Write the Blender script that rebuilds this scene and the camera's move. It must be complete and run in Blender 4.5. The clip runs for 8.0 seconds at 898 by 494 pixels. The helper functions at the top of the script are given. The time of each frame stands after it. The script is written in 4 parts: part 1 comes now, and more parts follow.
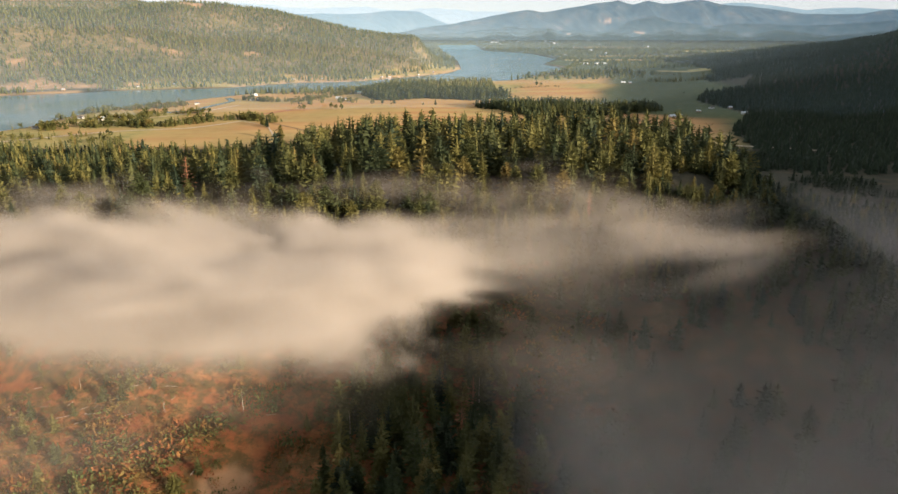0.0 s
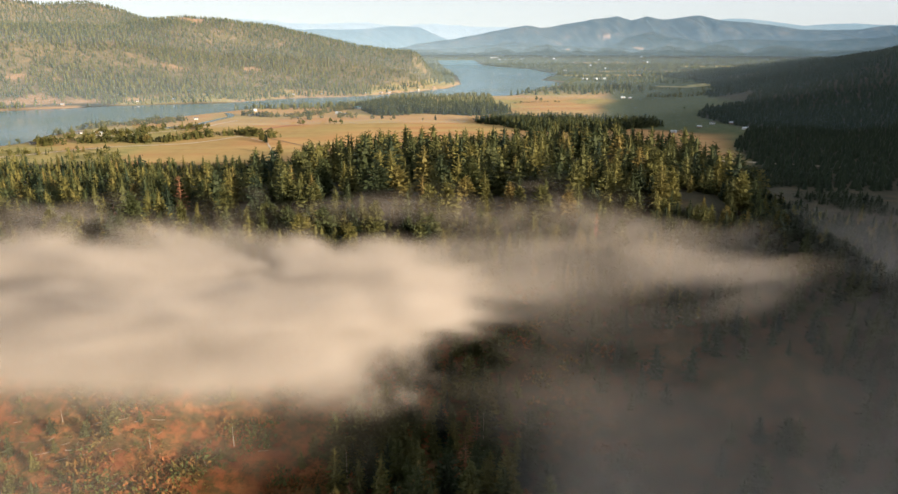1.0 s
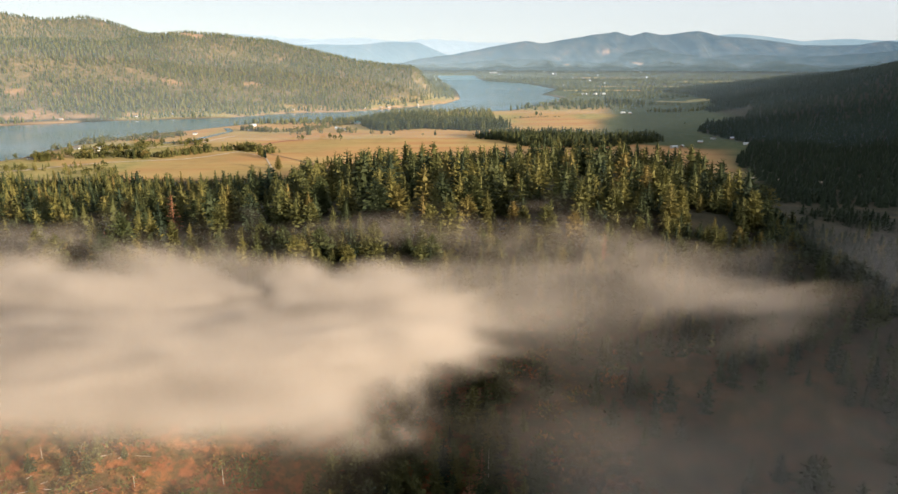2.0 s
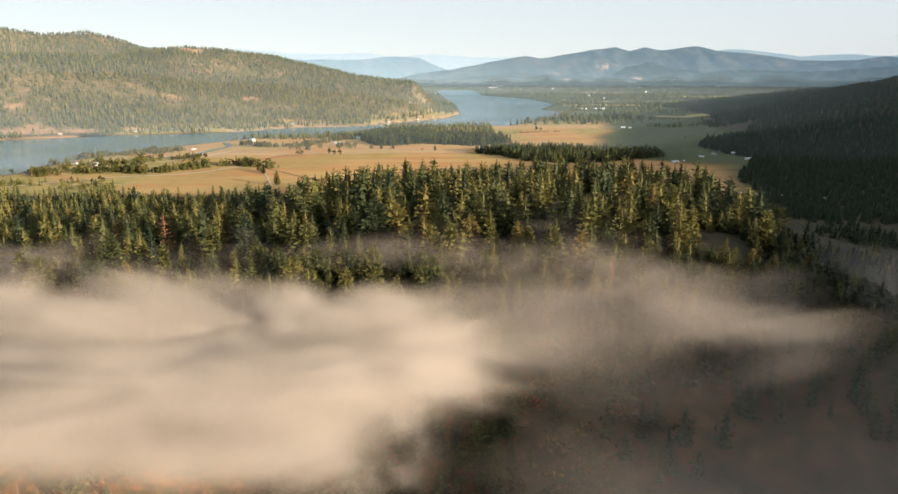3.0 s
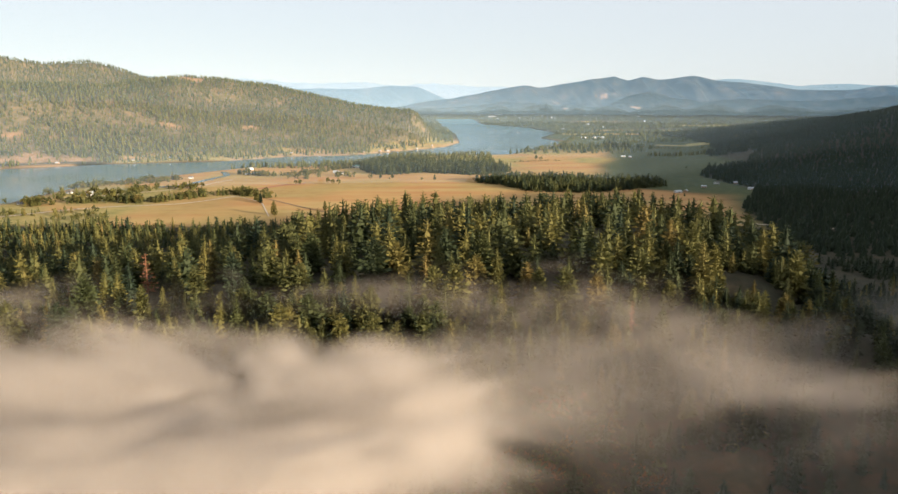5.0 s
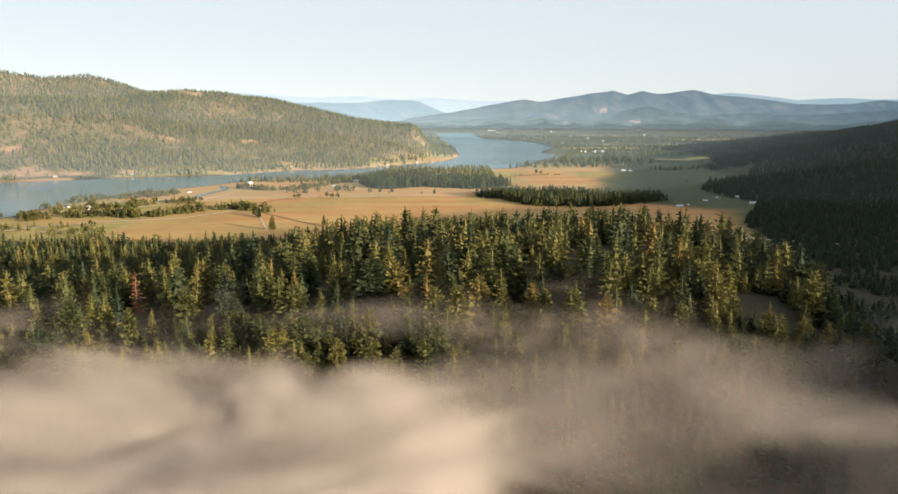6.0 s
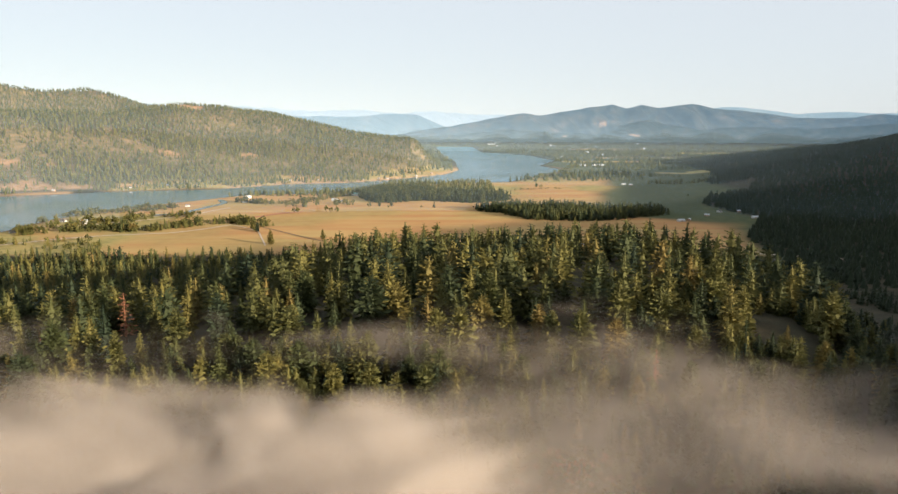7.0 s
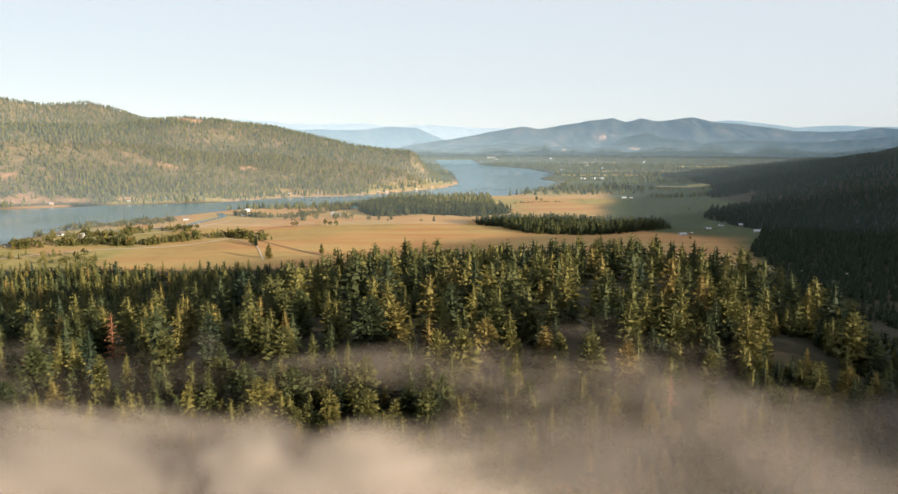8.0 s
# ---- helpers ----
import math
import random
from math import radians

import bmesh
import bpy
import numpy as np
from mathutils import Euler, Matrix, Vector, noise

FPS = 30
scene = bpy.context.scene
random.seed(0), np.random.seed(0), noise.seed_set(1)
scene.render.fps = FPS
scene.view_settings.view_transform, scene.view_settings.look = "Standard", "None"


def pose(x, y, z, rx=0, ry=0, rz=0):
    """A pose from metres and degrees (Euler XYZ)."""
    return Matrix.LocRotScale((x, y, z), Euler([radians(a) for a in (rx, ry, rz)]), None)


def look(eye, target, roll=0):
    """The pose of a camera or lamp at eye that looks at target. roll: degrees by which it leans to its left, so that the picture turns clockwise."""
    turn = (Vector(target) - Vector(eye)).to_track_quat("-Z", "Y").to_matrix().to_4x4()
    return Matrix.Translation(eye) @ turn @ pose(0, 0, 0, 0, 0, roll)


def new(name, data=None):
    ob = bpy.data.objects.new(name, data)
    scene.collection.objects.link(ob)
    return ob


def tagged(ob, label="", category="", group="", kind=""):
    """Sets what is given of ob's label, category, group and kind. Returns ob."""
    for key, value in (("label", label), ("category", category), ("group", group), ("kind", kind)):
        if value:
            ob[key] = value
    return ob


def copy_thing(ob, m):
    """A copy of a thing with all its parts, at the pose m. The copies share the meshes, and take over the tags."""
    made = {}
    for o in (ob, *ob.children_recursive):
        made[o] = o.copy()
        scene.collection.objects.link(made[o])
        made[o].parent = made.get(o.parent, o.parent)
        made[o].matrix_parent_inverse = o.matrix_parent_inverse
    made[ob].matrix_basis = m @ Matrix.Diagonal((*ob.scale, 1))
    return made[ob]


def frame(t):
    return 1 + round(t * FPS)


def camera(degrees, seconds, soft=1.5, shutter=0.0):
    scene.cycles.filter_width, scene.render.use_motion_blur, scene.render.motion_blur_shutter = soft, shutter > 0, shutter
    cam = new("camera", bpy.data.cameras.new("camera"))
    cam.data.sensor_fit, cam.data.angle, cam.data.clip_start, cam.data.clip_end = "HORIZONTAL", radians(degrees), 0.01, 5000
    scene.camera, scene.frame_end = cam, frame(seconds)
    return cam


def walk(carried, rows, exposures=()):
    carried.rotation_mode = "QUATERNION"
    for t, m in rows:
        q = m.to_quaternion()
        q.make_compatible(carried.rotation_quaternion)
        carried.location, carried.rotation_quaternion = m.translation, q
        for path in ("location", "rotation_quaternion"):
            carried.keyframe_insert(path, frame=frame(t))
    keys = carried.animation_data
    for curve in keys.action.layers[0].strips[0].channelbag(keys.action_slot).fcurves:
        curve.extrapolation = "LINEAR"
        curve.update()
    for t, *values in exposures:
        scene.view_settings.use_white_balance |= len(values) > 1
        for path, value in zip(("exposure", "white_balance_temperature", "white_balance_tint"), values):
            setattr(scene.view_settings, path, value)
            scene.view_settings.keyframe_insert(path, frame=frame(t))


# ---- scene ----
EXPO, SUN_POWER, SKY_POWER, SKY_DUST = 1.55, 5.0, 0.062, 0.6
SKY_MIST, SKY_MIST_COLOUR = 0.84, (4.4, 4.65, 4.95)
FOG_SUN_LEAN, FOG_COVER, FOG_RAGGED, FOG_COLOUR, FOG_BILLOW = 0.3, 0.3, 2.2, (0.328, 0.289, 0.256), 0.65
HAZE_LENGTH = 19000
cam = camera(63.9, 8.0, soft=1.5)
# t, x, y, z, pitch, lean, yaw: a level flight forward while the lens tilts up
PATH = []
for i in range(17):
    t = i * 0.5
    s = t / 8
    PATH.append((t, pose(-8.05 * s + 0.1 * s * s, 100 * (1.0143 * s - 0.0143 * s * s), 190 + 1.89 * s - 0.14 * s * s,
                         90 - 16.99 + 1.1321 * t - 0.00122 * t * t - 0.000495 * t ** 3, 0.06 - 0.0217 * t, -0.0184 - 0.0409 * t)))
walk(cam, PATH, [(0.0, EXPO), (8.0, EXPO)])

# ---- light ----
SUN_ELEV, SUN_X, SUN_Y = radians(10.0), 0.80, -0.60
azim = math.atan2(SUN_X, SUN_Y)
to_sun = Vector((math.sin(azim) * math.cos(SUN_ELEV), math.cos(azim) * math.cos(SUN_ELEV), math.sin(SUN_ELEV)))
sun = new("sun", bpy.data.lights.new("sun", "SUN"))
sun.data.energy, sun.data.angle, sun.data.color = SUN_POWER, radians(0.6), (1.0, 0.83, 0.62)
sun.matrix_world = look((0, 0, 900), Vector((0, 0, 900)) - to_sun)
world = bpy.data.worlds.new("world")
scene.world = world
world.use_nodes = True
wt = world.node_tree
sky = wt.nodes.new("ShaderNodeTexSky")
sky.sky_type, sky.sun_disc, sky.sun_elevation, sky.sun_rotation = "NISHITA", False, SUN_ELEV, azim
sky.altitude, sky.air_density, sky.dust_density, sky.ozone_density = 700, 1.0, SKY_DUST, 1.5
back = wt.nodes["Background"]
back.inputs["Strength"].default_value = SKY_POWER
pale = wt.nodes.new("ShaderNodeMix")
pale.data_type = "RGBA"
pale.inputs[0].default_value = SKY_MIST
pale.inputs[7].default_value = (*SKY_MIST_COLOUR, 1)
wt.links.new(sky.outputs[0], pale.inputs[6])
scene.cycles.transparent_max_bounces = 96
wt.links.new(pale.outputs[2], back.inputs["Color"])


# ---- materials ----
def material(name):
    m = bpy.data.materials.new(name)
    m.use_nodes = True
    t = m.node_tree
    return m, t, t.nodes["Principled BSDF"], t.nodes["Material Output"]


def node(t, kind, **values):
    n = t.nodes.new(kind)
    for key, value in values.items():
        n.inputs[key.replace("_", " ")].default_value = value
    return n


def ramp(t, source, stops):
    n = t.nodes.new("ShaderNodeValToRGB")
    el = n.color_ramp.elements
    while len(el) < len(stops):
        el.new(0.5)
    for e, (p, c) in zip(el, stops):
        e.position, e.color = p, (*c, 1)
    t.links.new(source, n.inputs[0])
    return n.outputs[0]


def noise_tex(t, scale, detail=4.0, rough=0.55):
    n = node(t, "ShaderNodeTexNoise", Scale=scale, Detail=detail, Roughness=rough)
    g = t.nodes.new("ShaderNodeTexCoord")
    t.links.new(g.outputs["Object"], n.inputs["Vector"])
    return n.outputs["Fac"]


def mix(t, fac, a, b, blend="MIX"):
    n = t.nodes.new("ShaderNodeMix")
    n.data_type, n.blend_type = "RGBA", blend
    for slot, v in ((0, fac), (6, a), (7, b)):
        if isinstance(v, (int, float)):
            n.inputs[slot].default_value = v
        elif isinstance(v, tuple):
            n.inputs[slot].default_value = (*v, 1)
        else:
            t.links.new(v, n.inputs[slot])
    return n.outputs[2]


def calc(t, op, a, b=0.0, clamp=False):
    n = t.nodes.new("ShaderNodeMath")
    n.operation, n.use_clamp = op, clamp
    for slot, v in ((0, a), (1, b)):
        if isinstance(v, (int, float)):
            n.inputs[slot].default_value = v
        else:
            t.links.new(v, n.inputs[slot])
    return n.outputs[0]


def attribute(t, name):
    n = t.nodes.new("ShaderNodeAttribute")
    n.attribute_name = name
    return n.outputs["Fac"]


def bump(t, b, height, strength, distance):
    n = node(t, "ShaderNodeBump", Strength=strength, Distance=distance)
    t.links.new(height, n.inputs["Height"])
    t.links.new(n.outputs[0], b.inputs["Normal"])


def foliage_material(name, stops, scattered=False, glow=0.25):
    """Needles: colour by tree, broken up by a fine noise, a little light let through."""
    m, t, b, out = material(name)
    if scattered:
        pick = attribute(t, "tint")
    else:
        pick = t.nodes.new("ShaderNodeObjectInfo").outputs["Random"]
    fine = noise_tex(t, 0.9, 3.0)
    col = ramp(t, pick, stops)
    col = mix(t, calc(t, "MULTIPLY", fine, 0.8), mix(t, 1.0, col, (0.55, 0.6, 0.6), "MULTIPLY"), mix(t, 1.0, col, (1.5, 1.45, 1.2), "MULTIPLY"))
    t.links.new(col, b.inputs["Base Color"])
    b.inputs["Roughness"].default_value = 0.75
    b.inputs["Specular IOR Level"].default_value = 0.25
    tr = t.nodes.new("ShaderNodeBsdfTranslucent")
    t.links.new(col, tr.inputs["Color"])
    mx = node(t, "ShaderNodeMixShader", Fac=glow)
    t.links.new(b.outputs[0], mx.inputs[1])
    t.links.new(tr.outputs[0], mx.inputs[2])
    t.links.new(mx.outputs[0], out.inputs["Surface"])
    return m


def plain_material(name, colour, rough=0.7, metal=0.0, grain=8.0, amount=0.25):
    m, t, b, out = material(name)
    f = noise_tex(t, grain, 5.0)
    c = mix(t, f, tuple(v * (1 - amount) for v in colour), tuple(min(1, v * (1 + amount)) for v in colour))
    t.links.new(c, b.inputs["Base Color"])
    b.inputs["Roughness"].default_value, b.inputs["Metallic"].default_value = rough, metal
    return m


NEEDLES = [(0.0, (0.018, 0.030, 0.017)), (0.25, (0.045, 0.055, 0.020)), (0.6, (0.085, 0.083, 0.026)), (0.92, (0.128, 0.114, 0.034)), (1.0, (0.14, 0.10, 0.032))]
mat_needles = foliage_material("needles", NEEDLES)
mat_needles_stuff = foliage_material("needles_scattered", NEEDLES, True)
mat_dead = foliage_material("dead_needles", [(0.0, (0.20, 0.085, 0.05)), (1.0, (0.27, 0.12, 0.07))])
mat_shrub = foliage_material("shrub_leaves", [(0.0, (0.05, 0.07, 0.02)), (0.45, (0.10, 0.10, 0.03)), (0.75, (0.2, 0.10, 0.03)), (1.0, (0.23, 0.075, 0.03))], True)
mat_bark = plain_material("bark", (0.13, 0.085, 0.055), 0.9, grain=3.0, amount=0.5)
mat_dead_wood = plain_material("bleached_wood", (0.36, 0.29, 0.23), 0.85, grain=2.0, amount=0.35)


def ground_material():
    """Bare soil, stubble, pasture and forest litter, laid out by the plan's own masks and broken by noise at three scales."""
    m, t, b, out = material("ground")
    big, mid, fine = noise_tex(t, 0.006, 5.0), noise_tex(t, 0.045, 6.0, 0.65), noise_tex(t, 0.5, 6.0, 0.7)
    # Forest litter, darkened further for the shade under trees and on the hill.
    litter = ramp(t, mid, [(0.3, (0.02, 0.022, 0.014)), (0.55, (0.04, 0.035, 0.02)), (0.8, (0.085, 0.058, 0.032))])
    hay = ramp(t, big, [(0.3, (0.34, 0.19, 0.075)), (0.5, (0.42, 0.27, 0.105)), (0.7, (0.38, 0.28, 0.11))])
    hay = mix(t, calc(t, "MULTIPLY", mid, 0.4), hay, (0.36, 0.20, 0.08))
    swath = node(t, "ShaderNodeTexNoise", Scale=1.0, Detail=3.0)
    place, stretch = t.nodes.new("ShaderNodeTexCoord"), node(t, "ShaderNodeMapping", Scale=(0.0025, 0.02, 0.01), Rotation=(0, 0, 0.12))
    t.links.new(place.outputs["Object"], stretch.inputs["Vector"])
    t.links.new(stretch.outputs[0], swath.inputs["Vector"])
    hay = mix(t, ramp(t, swath.outputs["Fac"], [(0.4, (0, 0, 0)), (0.62, (0.75, 0.75, 0.75))]), hay, (0.36, 0.17, 0.065))
    # Pasture green, lowered in tone for the eastern hill's shade.
    pasture = ramp(t, mid, [(0.3, (0.038, 0.060, 0.026)), (0.7, (0.085, 0.09, 0.036))])
    soil = ramp(t, mid, [(0.25, (0.10, 0.036, 0.02)), (0.42, (0.24, 0.075, 0.03)), (0.55, (0.33, 0.125, 0.045)), (0.66, (0.36, 0.18, 0.075)), (0.8, (0.33, 0.22, 0.11))])
    tufts = ramp(t, noise_tex(t, 0.16, 5.0, 0.7), [(0.42, (0, 0, 0)), (0.56, (0.9, 0.9, 0.9))])
    soil = mix(t, tufts, soil, mix(t, mid, (0.05, 0.05, 0.02), (0.12, 0.085, 0.03)))
    soil = mix(t, calc(t, "MULTIPLY", fine, 0.55), soil, (0.09, 0.045, 0.024))
    slope = ramp(t, mid, [(0.3, (0.09, 0.09, 0.045)), (0.5, (0.19, 0.15, 0.08)), (0.7, (0.30, 0.19, 0.10))])
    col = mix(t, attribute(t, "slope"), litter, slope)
    col = mix(t, attribute(t, "pasture"), col, pasture)
    col = mix(t, attribute(t, "hay"), col, hay)
    col = mix(t, attribute(t, "meadow"), col, ramp(t, mid, [(0.35, (0.17, 0.17, 0.055)), (0.65, (0.33, 0.27, 0.10))]))
    bare_earth = ramp(t, mid, [(0.35, (0.26, 0.14, 0.075)), (0.65, (0.36, 0.21, 0.115))])
    col = mix(t, attribute(t, "soil"), col, soil)
    col = mix(t, attribute(t, "bare"), col, bare_earth)
    col = mix(t, attribute(t, "sand"), col, (0.44, 0.27, 0.14))
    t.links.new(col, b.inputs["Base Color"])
    b.inputs["Roughness"].default_value = 0.95
    b.inputs["Specular IOR Level"].default_value = 0.15
    bump(t, b, fine, 0.5, 0.6)
    return m


def water_material():
    m, t, b, out = material("river_water")
    b.inputs["Base Color"].default_value = (0.066, 0.155, 0.225, 1)
    b.inputs["Roughness"].default_value, b.inputs["IOR"].default_value = 0.22, 1.33
    gust = noise_tex(t, 0.004, 3.0)
    t.links.new(ramp(t, gust, [(0.4, (0.07, 0.07, 0.07)), (0.62, (0.18, 0.18, 0.18))]), b.inputs["Roughness"])
    return m


def fog_material(colour=FOG_COLOUR, noise_scale=0.026):
    """Droplets: light scattered both ways by a sheet whose edge is eaten away by a drifting noise."""
    m, t, b, out = material("fog")
    place, tip, drift = t.nodes.new("ShaderNodeTexCoord"), node(t, "ShaderNodeMapping", Rotation=(0.4, 0, 0.12)), node(t, "ShaderNodeMapping", Scale=(0.7, 0.3, 1.35))
    t.links.new(place.outputs["Object"], tip.inputs["Vector"])
    t.links.new(tip.outputs[0], drift.inputs["Vector"])
    wisps, puffs = node(t, "ShaderNodeTexNoise", Scale=noise_scale, Detail=6.0, Roughness=0.56, Distortion=0.7), node(t, "ShaderNodeTexNoise", Scale=noise_scale * 1.4, Detail=5.0, Roughness=0.5, Distortion=0.6)
    for n in (wisps, puffs):
        t.links.new(drift.outputs[0], n.inputs["Vector"])
    edge = calc(t, "ADD", attribute(t, "body"), calc(t, "MULTIPLY", calc(t, "SUBTRACT", wisps.outputs["Fac"], 0.5), FOG_RAGGED))
    soft = t.nodes.new("ShaderNodeMapRange")
    soft.interpolation_type = "SMOOTHSTEP"
    soft.inputs["From Min"].default_value, soft.inputs["From Max"].default_value = 0.12, 0.92
    t.links.new(edge, soft.inputs["Value"])
    cover = calc(t, "MULTIPLY", attribute(t, "veil"), soft.outputs[0], True)
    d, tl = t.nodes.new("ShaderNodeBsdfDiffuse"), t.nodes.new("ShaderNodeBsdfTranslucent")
    # Shading normal leans to the sun: brightness added beyond what the sheets catch.
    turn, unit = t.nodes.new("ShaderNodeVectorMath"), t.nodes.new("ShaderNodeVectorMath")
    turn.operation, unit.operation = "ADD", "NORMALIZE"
    turn.inputs[1].default_value = to_sun * FOG_SUN_LEAN
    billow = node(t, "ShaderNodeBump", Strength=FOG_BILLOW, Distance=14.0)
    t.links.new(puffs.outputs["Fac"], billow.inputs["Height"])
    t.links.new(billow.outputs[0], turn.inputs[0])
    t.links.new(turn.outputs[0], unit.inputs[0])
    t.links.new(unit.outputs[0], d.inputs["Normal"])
    d.inputs[0].default_value = tl.inputs[0].default_value = (*colour, 1)
    both, clear, mx = node(t, "ShaderNodeMixShader", Fac=0.25), t.nodes.new("ShaderNodeBsdfTransparent"), t.nodes.new("ShaderNodeMixShader")
    t.links.new(d.outputs[0], both.inputs[1])
    t.links.new(tl.outputs[0], both.inputs[2])
    t.links.new(cover, mx.inputs[0])
    t.links.new(clear.outputs[0], mx.inputs[1])
    t.links.new(both.outputs[0], mx.inputs[2])
    t.links.new(mx.outputs[0], out.inputs["Surface"])
    return m


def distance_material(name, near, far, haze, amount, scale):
    """Far woods as a backdrop, the lit air before them painted in as blue colour and glow."""
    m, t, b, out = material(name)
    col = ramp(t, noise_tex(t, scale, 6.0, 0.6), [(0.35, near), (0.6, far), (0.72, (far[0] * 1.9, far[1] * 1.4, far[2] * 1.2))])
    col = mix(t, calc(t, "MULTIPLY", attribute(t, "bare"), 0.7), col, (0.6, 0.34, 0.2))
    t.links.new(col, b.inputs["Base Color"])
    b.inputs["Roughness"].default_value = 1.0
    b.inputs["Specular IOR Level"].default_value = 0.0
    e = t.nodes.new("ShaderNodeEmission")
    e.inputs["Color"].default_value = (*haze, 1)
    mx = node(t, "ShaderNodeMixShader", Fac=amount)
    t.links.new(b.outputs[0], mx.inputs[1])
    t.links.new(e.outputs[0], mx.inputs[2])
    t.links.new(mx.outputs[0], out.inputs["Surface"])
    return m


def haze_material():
    """Morning air: its light put in as a trace of pale blue on sheets hung far apart."""
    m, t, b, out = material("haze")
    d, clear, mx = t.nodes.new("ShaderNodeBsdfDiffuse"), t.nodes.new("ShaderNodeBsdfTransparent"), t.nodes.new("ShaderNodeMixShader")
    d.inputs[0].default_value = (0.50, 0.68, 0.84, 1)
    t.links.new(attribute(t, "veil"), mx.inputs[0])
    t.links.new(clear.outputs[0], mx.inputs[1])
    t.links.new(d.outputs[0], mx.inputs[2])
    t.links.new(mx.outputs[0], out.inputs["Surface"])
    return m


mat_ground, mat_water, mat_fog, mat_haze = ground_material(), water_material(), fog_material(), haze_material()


# ---- mesh helpers ----
def mesh_of(name, verts, faces, mat, smooth=False):
    """A mesh from arrays: verts (n, 3) and faces (m, 3 or 4)."""
    me = bpy.data.meshes.new(name)
    verts, faces = np.asarray(verts, np.float32), np.asarray(faces, np.int32)
    k = faces.shape[1]
    me.vertices.add(len(verts))
    me.vertices.foreach_set("co", verts.ravel())
    me.loops.add(faces.size)
    me.loops.foreach_set("vertex_index", faces.ravel())
    me.polygons.add(len(faces))
    me.polygons.foreach_set("loop_start", np.arange(0, faces.size, k, dtype=np.int32))
    me.polygons.foreach_set("use_smooth", np.full(len(faces), smooth))
    me.update(calc_edges=True)
    me.validate()
    me.materials.append(mat)
    return me


def add_values(me, name, values):
    me.attributes.new(name, "FLOAT", "POINT").data.foreach_set("value", np.asarray(values, np.float32))


def hashed(ix, iy, seed):
    h = (ix.astype(np.int64) * 374761393 + iy.astype(np.int64) * 668265263 + seed * 974634777) & 0xFFFFFFFF
    h = ((h ^ (h >> 13)) * 1274126177) & 0xFFFFFFFF
    return ((h ^ (h >> 16)) & 0xFFFF) / 65535.0


def value_noise(x, y, size, seed=0, octaves=3):
    """Smooth noise from 0 to 1 over the plan, with blotches of that size."""
    total, amp, norm = 0.0, 1.0, 0.0
    for o in range(octaves):
        u, v = np.asarray(x) / size + 1000, np.asarray(y) / size + 1000
        i, j = np.floor(u), np.floor(v)
        fu, fv = u - i, v - j
        fu, fv = fu * fu * (3 - 2 * fu), fv * fv * (3 - 2 * fv)
        a, b_ = hashed(i, j, seed + o), hashed(i + 1, j, seed + o)
        c, d = hashed(i, j + 1, seed + o), hashed(i + 1, j + 1, seed + o)
        total = total + amp * (a + (b_ - a) * fu + (c - a) * fv + (a - b_ - c + d) * fu * fv)
        norm, amp, size = norm + amp, amp * 0.5, size * 0.5
    return total / norm


def step(v, lo, hi):
    s = np.clip((v - lo) / (hi - lo), 0, 1)
    return s * s * (3 - 2 * s)


# ---- the plan of the land ----
FAR_BANK = [(-4000, 1000), (-2300, 1750), (-1700, 2000), (-1267, 2139), (-1041, 2305), (-732, 2409), (-534, 2640), (-345, 2690), (-150, 2951), (-9, 3167), (60, 3500), (52, 4426), (-28, 5727), (-120, 8200)]
NEAR_BANK = [(292, 8200), (292, 7199), (300, 6297), (616, 5475), (669, 4582), (494, 3944), (565, 3559), (474, 3286), (213, 2703), (-202, 2623), (-258, 2330), (-420, 2240), (-589, 2188), (-700, 1990), (-816, 1792), (-848, 1600), (-837, 1433), (-1000, 1100), (-1500, 650), (-4000, 100)]
RIVER = np.array(FAR_BANK + NEAR_BANK, float)
LEFT_RIDGE = [(40, 3480, 4, 250), (-55, 3700, 84, 520), (-233, 3800, 136, 800), (-535, 3850, 172, 1000), (-822, 3800, 225, 1100), (-1116, 3800, 283, 1250), (-1304, 3750, 322, 1300), (-1470, 3400, 250, 1150), (-1730, 3300, 254, 1150), (-1955, 3250, 258, 1150), (-2670, 3200, 280, 1300)]
BACK_RIDGE = [(-1500, 4250, 290, 900), (-1770, 4300, 322, 900), (-1984, 4400, 375, 1000), (-2326, 4400, 416, 1000), (-2682, 4400, 460, 1100), (-3700, 4400, 520, 1400)]
# This crest runs out of view; its heights are set to throw the shade.
RIGHT_RIDGE = [(650, -1400, 280, 800), (1075, -735, 274, 800), (1170, -600, 337, 700), (1290, -430, 358, 780), (1345, -290, 384, 780), (1400, -100, 374, 880), (1630, 560, 282, 1050), (2050, 2120, 288, 1000), (2370, 3100, 262, 480), (2760, 3900, 235, 420)]
RIGHT_LOBE = [(860, 2150, 8, 280), (1219, 2400, 65, 450), (1434, 2420, 92, 600), (1700, 2500, 140, 700), (2050, 2400, 280, 900)]
RIGHT_SPUR = [(1267, 4106, 6, 250), (1358, 3811, 42, 330), (1505, 3537, 78, 420), (1557, 3294, 99, 520), (1613, 3041, 116, 600), (1637, 2739, 150, 700), (1730, 2437, 230, 900)]


